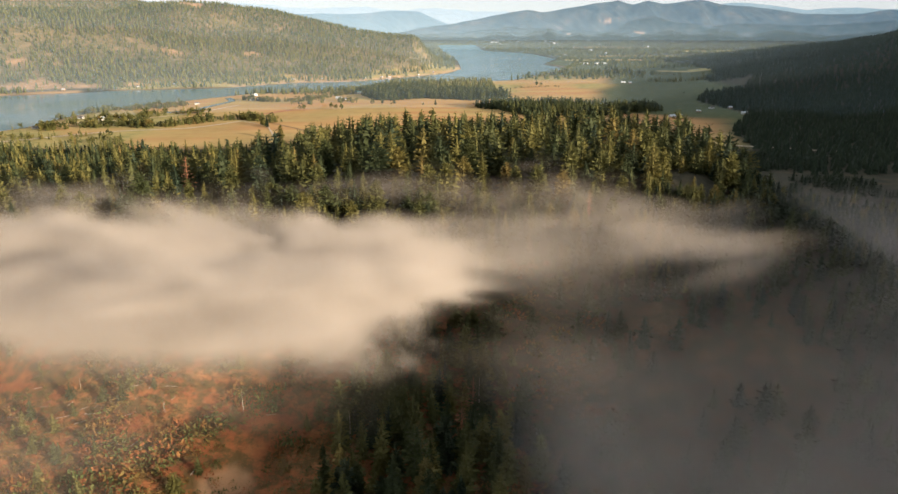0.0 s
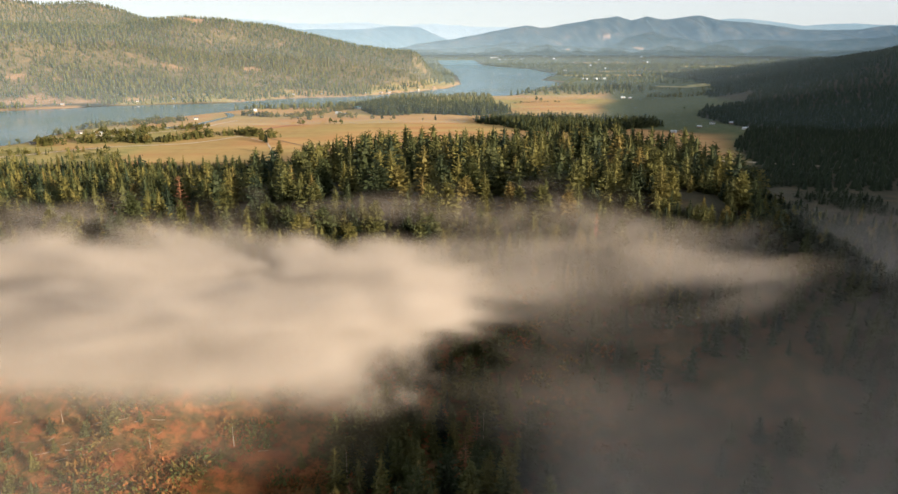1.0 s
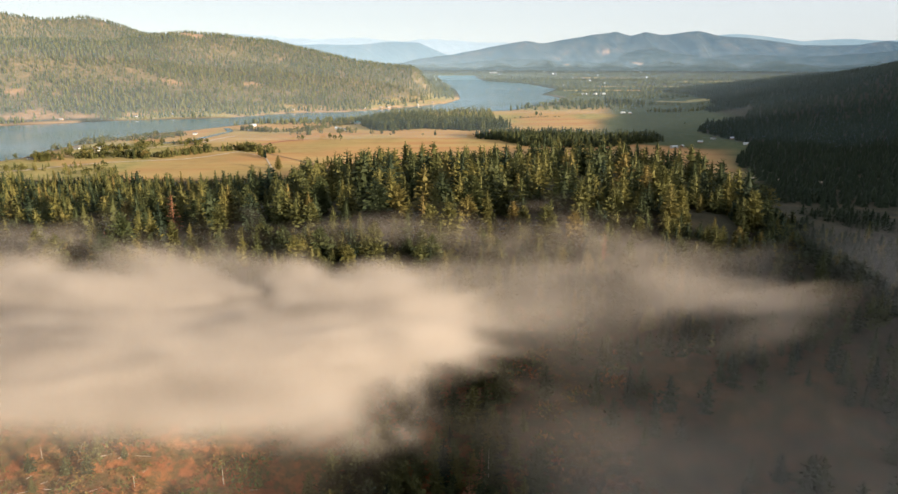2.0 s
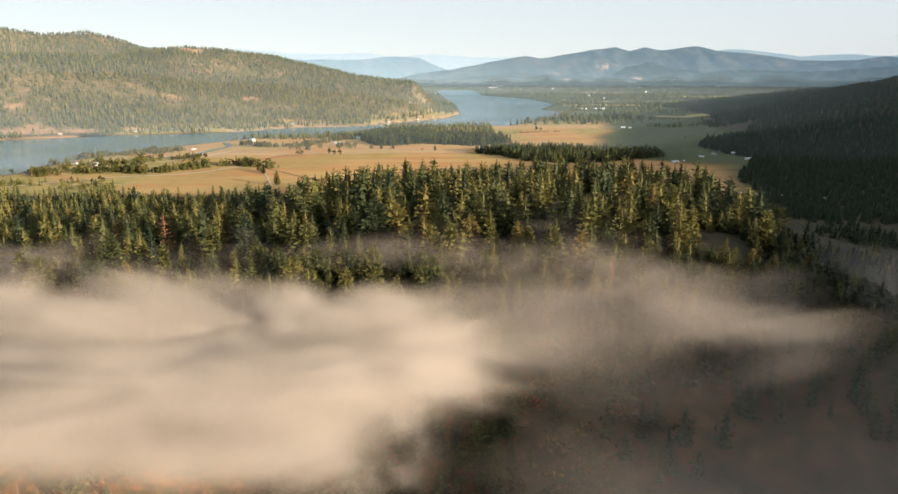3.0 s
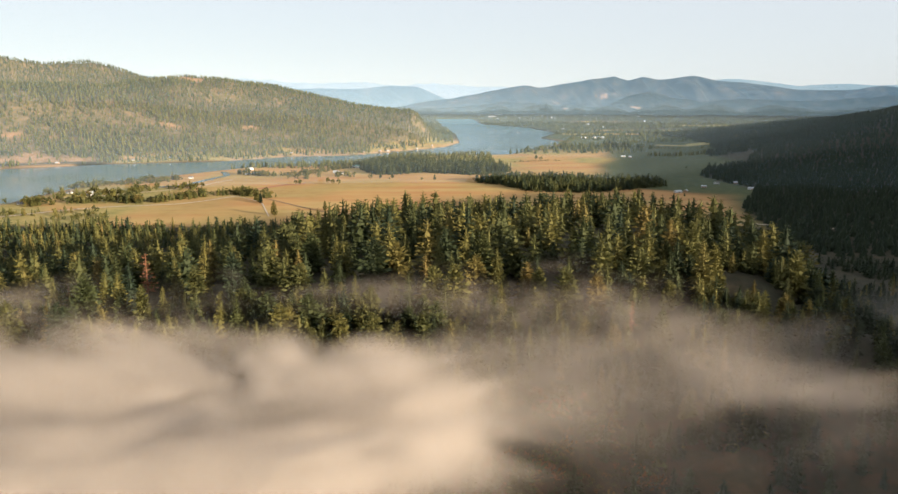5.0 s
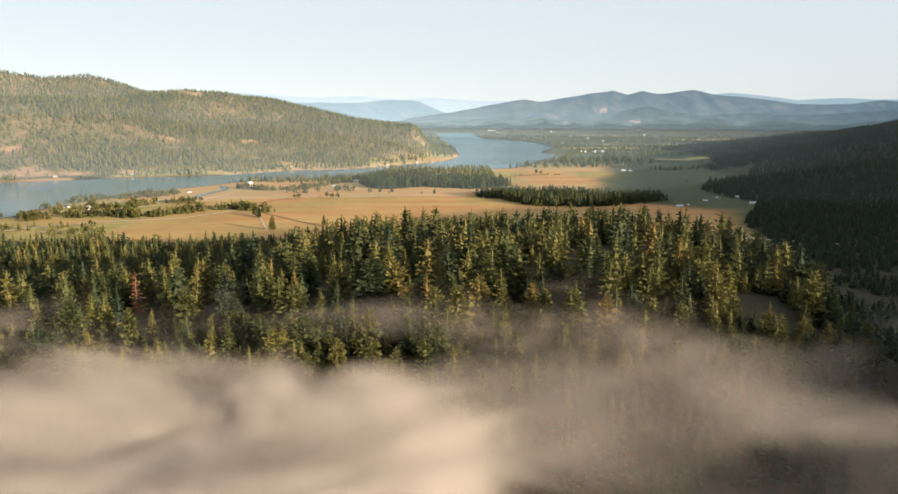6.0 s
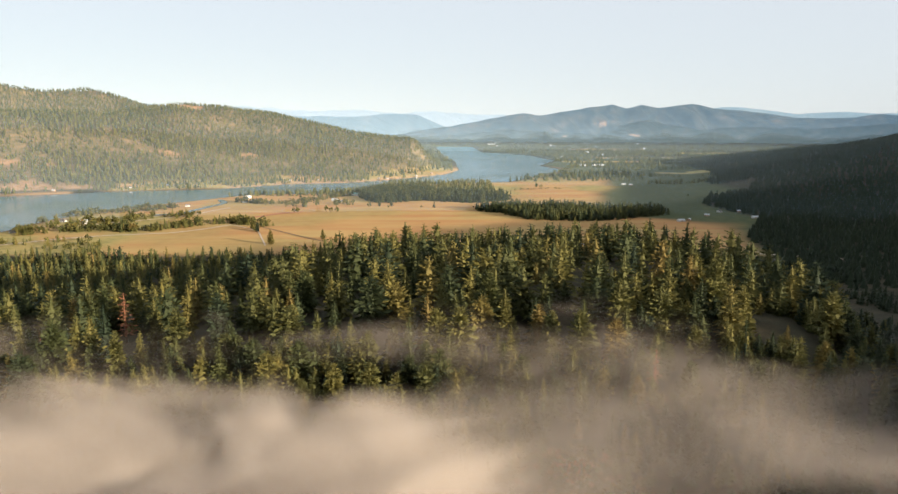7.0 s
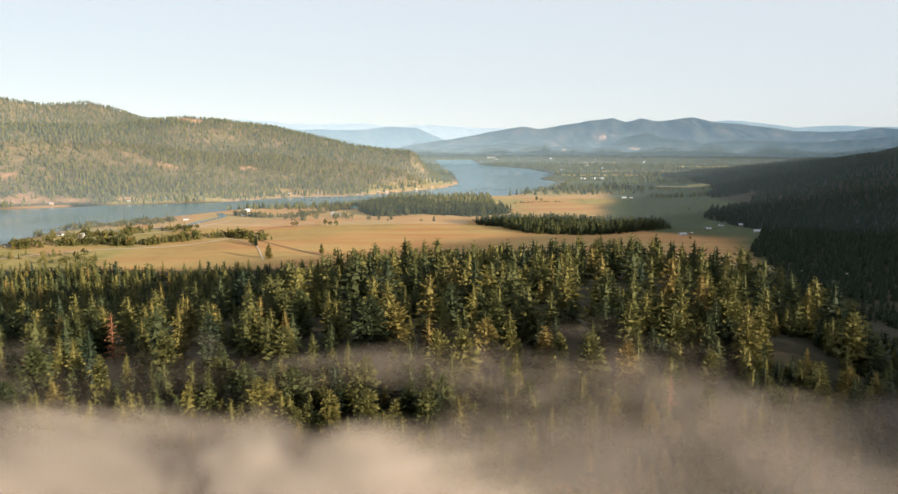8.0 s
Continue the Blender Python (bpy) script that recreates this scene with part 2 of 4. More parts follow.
def river_distance(x, y):
    """Metres from the river's edge, below nought on the water."""
    best, inside = np.full(np.shape(x), 1e9), np.zeros(np.shape(x), bool)
    for (ax, ay), (bx, by) in zip(RIVER, np.roll(RIVER, -1, axis=0)):
        dx, dy = bx - ax, by - ay
        s = np.clip(((x - ax) * dx + (y - ay) * dy) / (dx * dx + dy * dy), 0, 1)
        best = np.minimum(best, np.hypot(x - ax - s * dx, y - ay - s * dy))
        if ay != by:
            inside ^= ((ay > y) != (by > y)) & (x < ax + (y - ay) * dx / dy)
    return np.where(inside, -best, best)


def ridge(x, y, line):
    """The height of a ridge over its crest line of (x, y, height, half width)."""
    top = np.zeros(np.shape(x))
    for (ax, ay, ah, aw), (bx, by, bh, bw) in zip(line, line[1:]):
        dx, dy = bx - ax, by - ay
        s = np.clip(((x - ax) * dx + (y - ay) * dy) / (dx * dx + dy * dy), 0, 1)
        d = np.clip(np.hypot(x - ax - s * dx, y - ay - s * dy) / (aw + (bw - aw) * s), 0, 1)
        top = np.maximum(top, (ah + (bh - ah) * s) * (0.5 * (1 - d) + 0.25 * (1 + np.cos(np.pi * d))))
    return top


BENCH_Y = [-3000, -600, 0, 120, 180, 220, 270, 320, 380, 470, 570, 680, 820, 960, 1120]
BENCH_Z = [60, 50, 40, 42, 50, 58, 78, 98, 105, 106, 100, 78, 40, 14, 0]


def land(x, y):
    """The height of the ground over the plan; the river's level is nought."""
    x, y = np.asarray(x, float), np.asarray(y, float)
    sd = river_distance(x, y)
    wob = value_noise(x, y, 120, 5) - 0.5
    h = np.clip(sd * 0.12, -6, 6) + step(sd, 40, 200) * wob * 3
    bench = np.interp(y + 14 * wob + 190 * step(-x, 20, 240) * step(y, 385, 540), BENCH_Y, BENCH_Z)
    bench = bench * (1 - 0.24 * step(-x, 20, 300) * step(y, 250, 400)) * (1 + 0.06 * step(x, 20, 110)) * (1 - 0.9 * step(-x, 500, 1000)) * (1 - 0.8 * step(x, 120, 320))
    h = h + bench + wob * 10 * step(bench, 20, 60)
    rough = value_noise(x, y, 420, 9, 4) - 0.5
    hills = np.maximum(ridge(x, y, LEFT_RIDGE), ridge(x, y, BACK_RIDGE)) * step(sd, 60 * step(x, -260, -60), 160 + 130 * step(x, -320, -60))
    hills = hills * (1 + 0.22 * rough * step(hills, 10, 100))
    right = np.maximum(np.maximum(ridge(x, y, RIGHT_RIDGE), ridge(x, y, RIGHT_LOBE)), ridge(x, y, RIGHT_SPUR))
    return h + hills + right * (1 + 0.12 * rough * step(1100 - x, 0, 300))


def squeeze(x, y, z):
    """Draws in what lies beyond 3 km along the line of sight, so that the whole valley ends within 4.9 km. Gives places and scale."""
    dx, dy = x + 4, y - 50
    r = np.maximum(np.hypot(dx, dy), 1e-6)
    k = np.where(r > 3000, (3000 + 1600 * (1 - np.exp(-(r - 3000) / 1600))) / r, 1.0)
    return -4 + dx * k, 50 + dy * k, 190 + (z - 190) * k, k


WOODLOTS = [(-140, 2130, 120, 250), (40, 2060, 150, 150), (270, 1675, 165, 140), (410, 1690, 95, 75), (140, 1745, 90, 75)]


def wood(x, y):
    """How far the woods of the valley floor cover a place."""
    best = np.zeros(np.shape(x))
    for cx, cy, rx, ry in WOODLOTS:
        best = np.maximum(best, 1 - ((x - cx) / rx) ** 2 - ((y - cy) / ry) ** 2)
    return best + 0.5 * (value_noise(x, y, 60, 3) - 0.5)


def dark_side(x, y):
    """How far a place lies within the woods at the foot of the eastern hill, in metres."""
    return x - np.interp(y, [700, 1050, 1315, 1600, 1880, 2060, 2150, 2500, 3000, 4200], [420, 470, 515, 660, 640, 720, 860, 1060, 1500, 1150])


# bare patches over the far shore: x, y, half sizes
FAR_FIELDS = [(1150, 3190, 260, 45), (2150, 5850, 420, 170), (900, 4300, 240, 90), (1500, 6900, 500, 200), (1250, 4900, 300, 80)]
CLEARINGS = [(-1180, 2285, 160, 120), (-1330, 2300, 80, 120), (-1010, 2390, 60, 50), (-775, 2450, 80, 45), (-1060, 2860, 70, 30), (-790, 3020, 50, 24), (-1270, 3660, 110, 60), (-1480, 2560, 60, 40)]


def clearing(x, y):
    best = np.zeros(np.shape(x))
    for cx, cy, rx, ry in CLEARINGS:
        best = np.maximum(best, 1.3 - ((x - cx) / rx) ** 2 - ((y - cy) / ry) ** 2)
    return step(best + 2.2 * (value_noise(x, y, 60, 43, 4) - 0.5), 0.25, 1.1)


def far_field(x, y):
    """Dry fields of the far valley floor."""
    best = np.zeros(np.shape(x))
    for cx, cy, rx, ry in FAR_FIELDS:
        best = np.maximum(best, 1.0 - ((x - cx) / rx) ** 4 - ((y - cy) / ry) ** 4)
    return step(best, 0.05, 0.3)


def build_ground():
    fine = np.arange(-38, 38.01, 0.19)
    ang = np.radians(np.concatenate([np.arange(-180, -38, 4), fine, np.arange(40, 180, 4)]))
    r = np.concatenate([[3], np.geomspace(12, 3000, 290), np.geomspace(3030, 14000, 90)])
    a, rr = np.meshgrid(ang, r)
    x, y = rr * np.sin(a), 40 + rr * np.cos(a)
    z = land(x, y)
    sd = river_distance(x, y)
    n, w = a.shape[1], np.arange(a.shape[1])
    rows = np.arange(a.shape[0] - 1)[:, None] * n
    quads = np.stack([rows + w, rows + n + w, rows + n + (w + 1) % n, rows + (w + 1) % n], -1).reshape(-1, 4)[:, ::-1]
    X, Y, Z, k = squeeze(x, y, z)
    me = mesh_of("ground", np.stack([X, Y, Z], -1).reshape(-1, 3), quads, mat_ground, True)
    bend = 60 * (value_noise(x, y, 200, 21) - 0.5)
    valley = step(y + bend, 1130, 1160) * step(sd, 14, 30) * (1 - step(z, 14, 22)) * (1 - step(dark_side(x, y), -10, 10))
    # The darker pasture sets in along the line of the hill's shadow.
    east = step(x + bend - 0.27 * (y - 1580) - 300 * (1 - step(y + bend, 1480, 1720)), 240, 330)
    hay = valley * (1 - east) * (1 - step(y, 2700, 3000)) * step(x, -1100, -1000)
    spit = (x > -330) & (x < 70) & (y > 2800) & (y < 3600) & (z < 22)
    hay = np.maximum(hay, np.maximum(spit * step(sd, 4, 12), far_field(x, y) * step(sd, 10, 30)))
    soil = (1 - step(y + 0.3 * bend, 265, 300)) * (1 - 0.8 * step(x + 0.5 * bend, -20, 30) - 0.2 * step(x + bend, 110, 190)) * step(y, -60, 40)
    far_side = (y > 2100 + 0.0 * x) & (z > 8) & (x < 300)
    bare = clearing(x, y) * far_side + step(1.2 - ((x + 68) / 9) ** 2 - ((y - 188) / 7) ** 2, 0, 0.6)
    slope = np.where(far_side, 0.30 + 0.35 * step(value_noise(x, y, 260, 31, 4), 0.3, 0.75), 0.0)
    slope = np.maximum(slope, bare)
    add_values(me, "hay", hay.ravel())
    add_values(me, "pasture", (valley * np.maximum(east, step(y, 2700, 3000))).ravel() * 0.9)
    add_values(me, "soil", soil.ravel())
    meadow = step(value_noise(x, y, 170, 91, 3), 0.34, 0.55) * np.maximum(0.45, np.maximum(step(-x - 0.1 * (y - 1200) + 0.5 * bend, 490, 560) * (1 - step(y, 1600, 1750)), step(y, 2050, 2250)))
    add_values(me, "meadow", (hay * meadow * 0.85).ravel())
    add_values(me, "bare", (bare * 0.8).ravel())
    add_values(me, "slope", slope.ravel())
    add_values(me, "sand", (np.where(y > 2000, 0.8, 0.4) * step(sd, 2, 6) * (1 - step(sd, 14, 40)) * (1 - step(y, 3300, 4000))).ravel())
    return tagged(new("ground", me), "valley ground of fields, bare soil and forest litter", "ground", kind="structure")


def build_water():
    ang, r = np.radians(np.arange(-75, 60.1, 1.0)), np.concatenate([np.geomspace(700, 3000, 40), np.geomspace(3030, 9000, 60)])
    a, rr = np.meshgrid(ang, r)
    X, Y, Z, k = squeeze(rr * np.sin(a), 40 + rr * np.cos(a), 0.0 * a)
    n = a.shape[1]
    rows, w = np.arange(a.shape[0] - 1)[:, None] * n, np.arange(n - 1)
    quads = np.stack([rows + w + 1, rows + n + w + 1, rows + n + w, rows + w], -1).reshape(-1, 4)
    return tagged(new("water", mesh_of("water", np.stack([X, Y, Z], -1).reshape(-1, 3), quads, mat_water, True)),
                  "calm blue river winding through the valley", "river", kind="structure")


build_ground()
build_water()


def build_range(name, label, mat, near, far, crest, seed, relief, quarries=()):
    """A far range of hills: a crest of (azimuth in degrees, rise in degrees), with spurs and gullies down its face."""
    az = np.arange(crest[0][0], crest[-1][0], 0.09)
    top = np.interp(az, [c[0] for c in crest], [c[1] for c in crest])
    top = top + relief * (value_noise(az, 0 * az, 1.1, seed, 5) - 0.5)
    v = np.linspace(0, 1, 34)
    A, V = np.meshgrid(az, v)
    r = near + (far - near) * V
    spur = 1 - np.abs(2 * value_noise(A + 3.0 * V, V * 1.2, 2.6, seed + 4, 5) - 1)
    spur = np.clip(1.9 * spur ** 1.6 - 0.35, 0, 1)
    rise = np.tan(np.radians(top))[None, :] * far
    foot = 190 - math.tan(radians(0.95)) * near
    z = foot + (190 + rise - foot) * V ** 0.85 * (0.45 + 1.15 * spur * (1 - V) + 0.55 * V)
    a = np.radians(A)
    verts = np.stack([-4 + r * np.sin(a), 50 + r * np.cos(a), z], -1).reshape(-1, 3)
    n = len(az)
    rows, w = np.arange(33)[:, None] * n, np.arange(n - 1)
    quads = np.stack([rows + w, rows + w + 1, rows + n + w + 1, rows + n + w], -1).reshape(-1, 4)
    me = mesh_of(name, verts, quads, mat, True)
    torn = 1.6 * (value_noise(A * 8, V * 9, 2.0, seed + 9, 3) - 0.5)
    bare = np.zeros(A.shape)
    for ca, cv, ra, rv in quarries:
        bare = np.maximum(bare, step(1 - ((A - ca) / ra) ** 2 - ((V - cv) / rv) ** 2 + 1.5 * torn, 0.2, 0.9))
    add_values(me, "bare", bare.ravel())
    return tagged(new(name, me), label, "hills", kind="structure")


# Haze is put into colour and emission, less of it on nearer ranges.
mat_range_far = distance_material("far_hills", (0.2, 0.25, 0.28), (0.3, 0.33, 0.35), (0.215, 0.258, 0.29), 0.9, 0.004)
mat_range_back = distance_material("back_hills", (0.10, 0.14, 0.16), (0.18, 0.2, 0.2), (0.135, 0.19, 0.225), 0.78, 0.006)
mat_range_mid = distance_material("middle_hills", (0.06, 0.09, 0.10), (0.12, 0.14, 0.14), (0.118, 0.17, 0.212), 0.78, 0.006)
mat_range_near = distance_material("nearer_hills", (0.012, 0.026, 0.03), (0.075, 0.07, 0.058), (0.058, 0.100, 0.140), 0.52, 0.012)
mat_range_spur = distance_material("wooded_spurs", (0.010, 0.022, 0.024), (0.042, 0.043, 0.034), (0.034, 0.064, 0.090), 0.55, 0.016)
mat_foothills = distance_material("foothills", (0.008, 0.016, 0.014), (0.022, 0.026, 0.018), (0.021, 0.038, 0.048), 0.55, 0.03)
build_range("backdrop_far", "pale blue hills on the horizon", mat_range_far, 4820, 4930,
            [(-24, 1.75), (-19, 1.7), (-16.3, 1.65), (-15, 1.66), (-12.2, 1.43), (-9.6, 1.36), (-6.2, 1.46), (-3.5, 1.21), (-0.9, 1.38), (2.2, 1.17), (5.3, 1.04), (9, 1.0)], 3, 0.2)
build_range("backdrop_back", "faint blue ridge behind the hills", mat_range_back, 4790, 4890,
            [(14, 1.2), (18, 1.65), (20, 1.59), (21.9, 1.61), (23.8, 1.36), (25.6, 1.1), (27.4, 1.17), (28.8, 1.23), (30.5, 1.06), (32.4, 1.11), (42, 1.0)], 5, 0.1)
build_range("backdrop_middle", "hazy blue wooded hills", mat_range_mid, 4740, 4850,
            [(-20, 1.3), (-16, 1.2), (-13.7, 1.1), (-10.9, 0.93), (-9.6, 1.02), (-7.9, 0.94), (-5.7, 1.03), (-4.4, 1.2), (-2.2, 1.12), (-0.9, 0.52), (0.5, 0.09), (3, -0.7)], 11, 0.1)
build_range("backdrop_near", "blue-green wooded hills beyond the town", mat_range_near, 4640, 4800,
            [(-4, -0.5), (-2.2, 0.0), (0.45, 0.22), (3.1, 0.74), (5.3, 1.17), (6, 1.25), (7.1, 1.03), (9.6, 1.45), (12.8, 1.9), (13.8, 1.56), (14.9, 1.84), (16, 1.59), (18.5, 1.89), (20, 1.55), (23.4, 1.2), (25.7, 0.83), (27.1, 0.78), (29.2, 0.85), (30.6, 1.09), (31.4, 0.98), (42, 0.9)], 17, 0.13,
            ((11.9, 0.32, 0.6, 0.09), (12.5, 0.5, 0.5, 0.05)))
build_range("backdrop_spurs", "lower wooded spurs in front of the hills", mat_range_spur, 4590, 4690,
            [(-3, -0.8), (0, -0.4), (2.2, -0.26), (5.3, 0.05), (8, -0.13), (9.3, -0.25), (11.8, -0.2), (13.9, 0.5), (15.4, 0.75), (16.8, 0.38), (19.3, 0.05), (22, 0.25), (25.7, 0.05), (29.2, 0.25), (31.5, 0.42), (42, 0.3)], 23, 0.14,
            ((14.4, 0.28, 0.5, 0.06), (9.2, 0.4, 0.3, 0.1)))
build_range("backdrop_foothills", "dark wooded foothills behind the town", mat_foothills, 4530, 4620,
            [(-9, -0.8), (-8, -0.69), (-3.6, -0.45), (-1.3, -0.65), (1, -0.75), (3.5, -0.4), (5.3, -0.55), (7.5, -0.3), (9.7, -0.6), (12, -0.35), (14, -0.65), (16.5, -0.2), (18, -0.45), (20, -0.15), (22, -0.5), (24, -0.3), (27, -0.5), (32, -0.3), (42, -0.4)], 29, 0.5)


# ---- trees ----
def blade(verts, faces, base, way, length, width, droop, tilt=0.0):
    """One spray of needles: a narrow leaf of four corners, turned about its stem and bent down towards its tip."""
    flat = Vector((-way.y, way.x, 0)).normalized()
    side = (flat * math.cos(tilt) + Vector((0, 0, math.sin(tilt)))) * width
    mid = base + way * length * 0.5 + Vector((0, 0, -droop * 0.3))
    tip = base + way * length + Vector((0, 0, -droop))
    i = len(verts)
    verts += [base, mid + side, tip, mid - side]
    faces += [(i, i + 1, i + 2), (i, i + 2, i + 3)]


def crown_of(seed, whorls, per, sprays, low=0.12, reach=0.26, shape=0.8, ragged=0.3, wide=0.15, core=0.5):
    """The crown of a conifer one metre high: fans of needles along drooping boughs, whorl over whorl; shape: 1 a spire, below that rounder."""
    rng = random.Random(seed)
    verts, faces = [], []
    lean = [(rng.uniform(0, 6.28), rng.uniform(0.0, 0.2)) for _ in range(2)]
    for k in range(whorls):
        u = min(max((k + rng.uniform(-0.4, 0.4)) / (whorls - 1), 0), 1)
        z = low + (0.985 - low) * u
        spread = reach * ((1 - u) ** shape * 0.95 + 0.05) * min(1, 0.65 + 2.4 * u)
        turn = rng.uniform(0, 6.28)
        for j in range(per):
            if rng.random() < 0.1:
                continue
            a = turn + 6.283 * (j + rng.uniform(-0.35, 0.35)) / per
            length = spread * rng.uniform(1 - ragged, 1 + 0.6 * ragged) * (1 + sum(h * math.cos((i + 1) * (a - p)) for i, (p, h) in enumerate(lean)))
            lift = rng.uniform(-0.3, 0.12) + 0.8 * u * u
            way = Vector((math.cos(a), math.sin(a), lift))
            base = Vector((0, 0, z + rng.uniform(-0.012, 0.012)))
            for s in range(sprays):
                f = 0.15 + 0.5 * s / max(1, sprays - 1)
                side = a + (0.7 - 0.5 * f) * (1 if s % 2 else -1) * rng.uniform(0.5, 1.2)
                out = Vector((math.cos(side), math.sin(side), lift + rng.uniform(0.0, 0.5)))
                size = length * rng.uniform(0.42, 0.62)
                blade(verts, faces, base + way * length * f, out, size, size * wide * rng.uniform(1.4, 2.4), size * rng.uniform(0.1, 0.4), rng.uniform(-1.2, 1.2))
    tiers = 6
    for k in range(tiers):
        u = k / tiers
        z = low + (0.95 - low) * u
        r, i, turn = reach * core * ((1 - u) ** shape * 0.97 + 0.02), len(verts), rng.uniform(0, 6)
        verts.append(Vector((0, 0, min(0.95, z + (0.95 - low) * 1.3 / tiers))))
        for q in range(7):
            a, e = turn + 6.2832 * q / 7, r * rng.uniform(0.5, 1.25)
            verts.append(Vector((e * math.cos(a), e * math.sin(a), z + rng.uniform(-0.04, 0.04))))
        faces += [(i, i + 1 + q, i + 1 + (q + 1) % 7) for q in range(7)]
    return np.array([tuple(v) for v in verts]), np.array(faces)


def trunk_mesh(name, mat, radius=0.014, top=0.9, sides=6, seed=0):
    rng = random.Random(seed)
    zs = [-0.02, 0.03, 0.25, 0.6, top]
    rs = [radius * 1.5, radius, radius * 0.8, radius * 0.45, radius * 0.08]
    verts, faces = [], []
    for k, (z, r) in enumerate(zip(zs, rs)):
        ox, oy = (rng.uniform(-0.006, 0.006), rng.uniform(-0.006, 0.006)) if 0 < k < 4 else (0, 0)
        verts += [(ox + r * math.cos(6.2832 * i / sides), oy + r * math.sin(6.2832 * i / sides), z) for i in range(sides)]
    for k in range(4):
        faces += [(k * sides + i, k * sides + (i + 1) % sides, (k + 1) * sides + (i + 1) % sides, (k + 1) * sides + i) for i in range(sides)]
    return mesh_of(name, verts, faces, mat)


def tier_tree(seed, tiers=3, sides=6, reach=0.17):
    """A far conifer: ragged tiers, each an open cone."""
    rng = random.Random(seed)
    verts, faces = [], []
    for k in range(tiers):
        z, r = 0.04 + 0.9 * k / tiers, reach * (1 - 0.8 * k / tiers)
        i = len(verts)
        verts.append((rng.uniform(-0.02, 0.02), rng.uniform(-0.02, 0.02), min(1.0, z + 0.52)))
        turn = rng.uniform(0, 6)
        for s in range(sides):
            a, q = turn + 6.2832 * s / sides, r * rng.uniform(0.65, 1.25)
            verts.append((q * math.cos(a), q * math.sin(a), z + rng.uniform(-0.05, 0.06)))
        faces += [(i, i + 1 + s, i + 1 + (s + 1) % sides) for s in range(sides)]
    return np.array(verts), np.array(faces)


def scattered(name, label, category, templates, x, y, height, mat, seed, wide=(0.85, 1.2), lean=0.03, tints=(0, 1)):
    """Many trees in one mesh, each turned, scaled and tinted for itself, rooted on the land."""
    rng = np.random.default_rng(seed)
    n = len(x)
    z = land(x, y) - 0.3
    X, Y, Z, k = squeeze(x, y, z)
    scale, turn = height * k, rng.uniform(0, 6.2832, n)
    broad, pick, tint = rng.uniform(*wide, n), rng.integers(0, len(templates), n), rng.uniform(*tints, n)
    lx, ly = rng.normal(0, lean, n), rng.normal(0, lean, n)
    vs, fs, ts, base = [], [], [], 0
    for i, (tv, tf) in enumerate(templates):
        m = np.where(pick == i)[0]
        if not len(m):
            continue
        c, s = np.cos(turn[m])[:, None], np.sin(turn[m])[:, None]
        w = (scale * broad)[m][:, None]
        px = (tv[None, :, 0] * c - tv[None, :, 1] * s) * w
        py = (tv[None, :, 0] * s + tv[None, :, 1] * c) * w
        pz = tv[None, :, 2] * scale[m][:, None]
        vs.append(np.stack([px + lx[m][:, None] * pz + X[m][:, None], py + ly[m][:, None] * pz + Y[m][:, None], pz + Z[m][:, None]], -1).reshape(-1, 3))
        fs.append((tf[None] + (np.arange(len(m)) * len(tv))[:, None, None] + base).reshape(-1, 3))
        ts.append(np.repeat(tint[m], len(tv)))
        base += len(m) * len(tv)
    me = mesh_of(name, np.concatenate(vs), np.concatenate(fs), mat)
    add_values(me, "tint", np.concatenate(ts))
    return tagged(new(name, me), label, category, kind="stuff")


def jittered(x0, x1, y0, y1, gap, seed):
    """Places on a shaken grid."""
    rng = np.random.default_rng(seed)
    gx, gy = np.meshgrid(np.arange(x0, x1, gap), np.arange(y0, y1, gap))
    return (gx + rng.uniform(-0.48, 0.48, gx.shape) * gap).ravel(), (gy + rng.uniform(-0.48, 0.48, gx.shape) * gap).ravel()


rng = np.random.default_rng(4)
TIERS = [tier_tree(s, 3, 6, 0.17 + 0.02 * (s % 3)) for s in range(6)]
SPARSE = [crown_of(160 + s, 9, 6, 2, 0.03, (0.25, 0.3, 0.27)[s % 3], (0.85, 0.65, 0.75)[s % 3], 0.35, 0.24, 0.62) for s in range(6)]
COARSE = [crown_of(140 + s, 13, 7, 3, (0.03, 0.08, 0.05)[s % 3], (0.24, 0.28, 0.26)[s % 3], (0.85, 0.65, 0.75)[s % 3], 0.32, 0.17, 0.6) for s in range(6)]
MIDDLE = [crown_of(40 + s, 18, 8, 3, (0.03, 0.1, 0.06)[s % 3], (0.24, 0.28, 0.26)[s % 3], (0.85, 0.6, 0.72)[s % 3], 0.32, 0.15, 0.55) for s in range(6)]

# the wooded bench in front of the fields
FINE = [crown_of(70 + i, 26, 9, 4, (0.03, 0.1, 0.05, 0.16)[i % 4], (0.24, 0.28, 0.23, 0.29)[i % 4], (0.85, 0.62, 0.95, 0.52)[i % 4], 0.32, 0.13, 0.5) for i in range(8)]
THIN = [crown_of(90 + i, 15, 5, 3, 0.15, 0.2, 0.9, 0.5, 0.1, 0.2) for i in range(2)]


def tree_model(i, crown, mat, name, label, category="conifer tree"):
    """One tree, a metre high, of trunk and crown."""
    top = tagged(new(name), label, category)
    trunk, leaves = new("trunk", trunk_mesh("trunk", mat_bark, seed=i)), new("crown", mesh_of("crown", *crown, mat))
    trunk.parent = leaves.parent = top
    return top


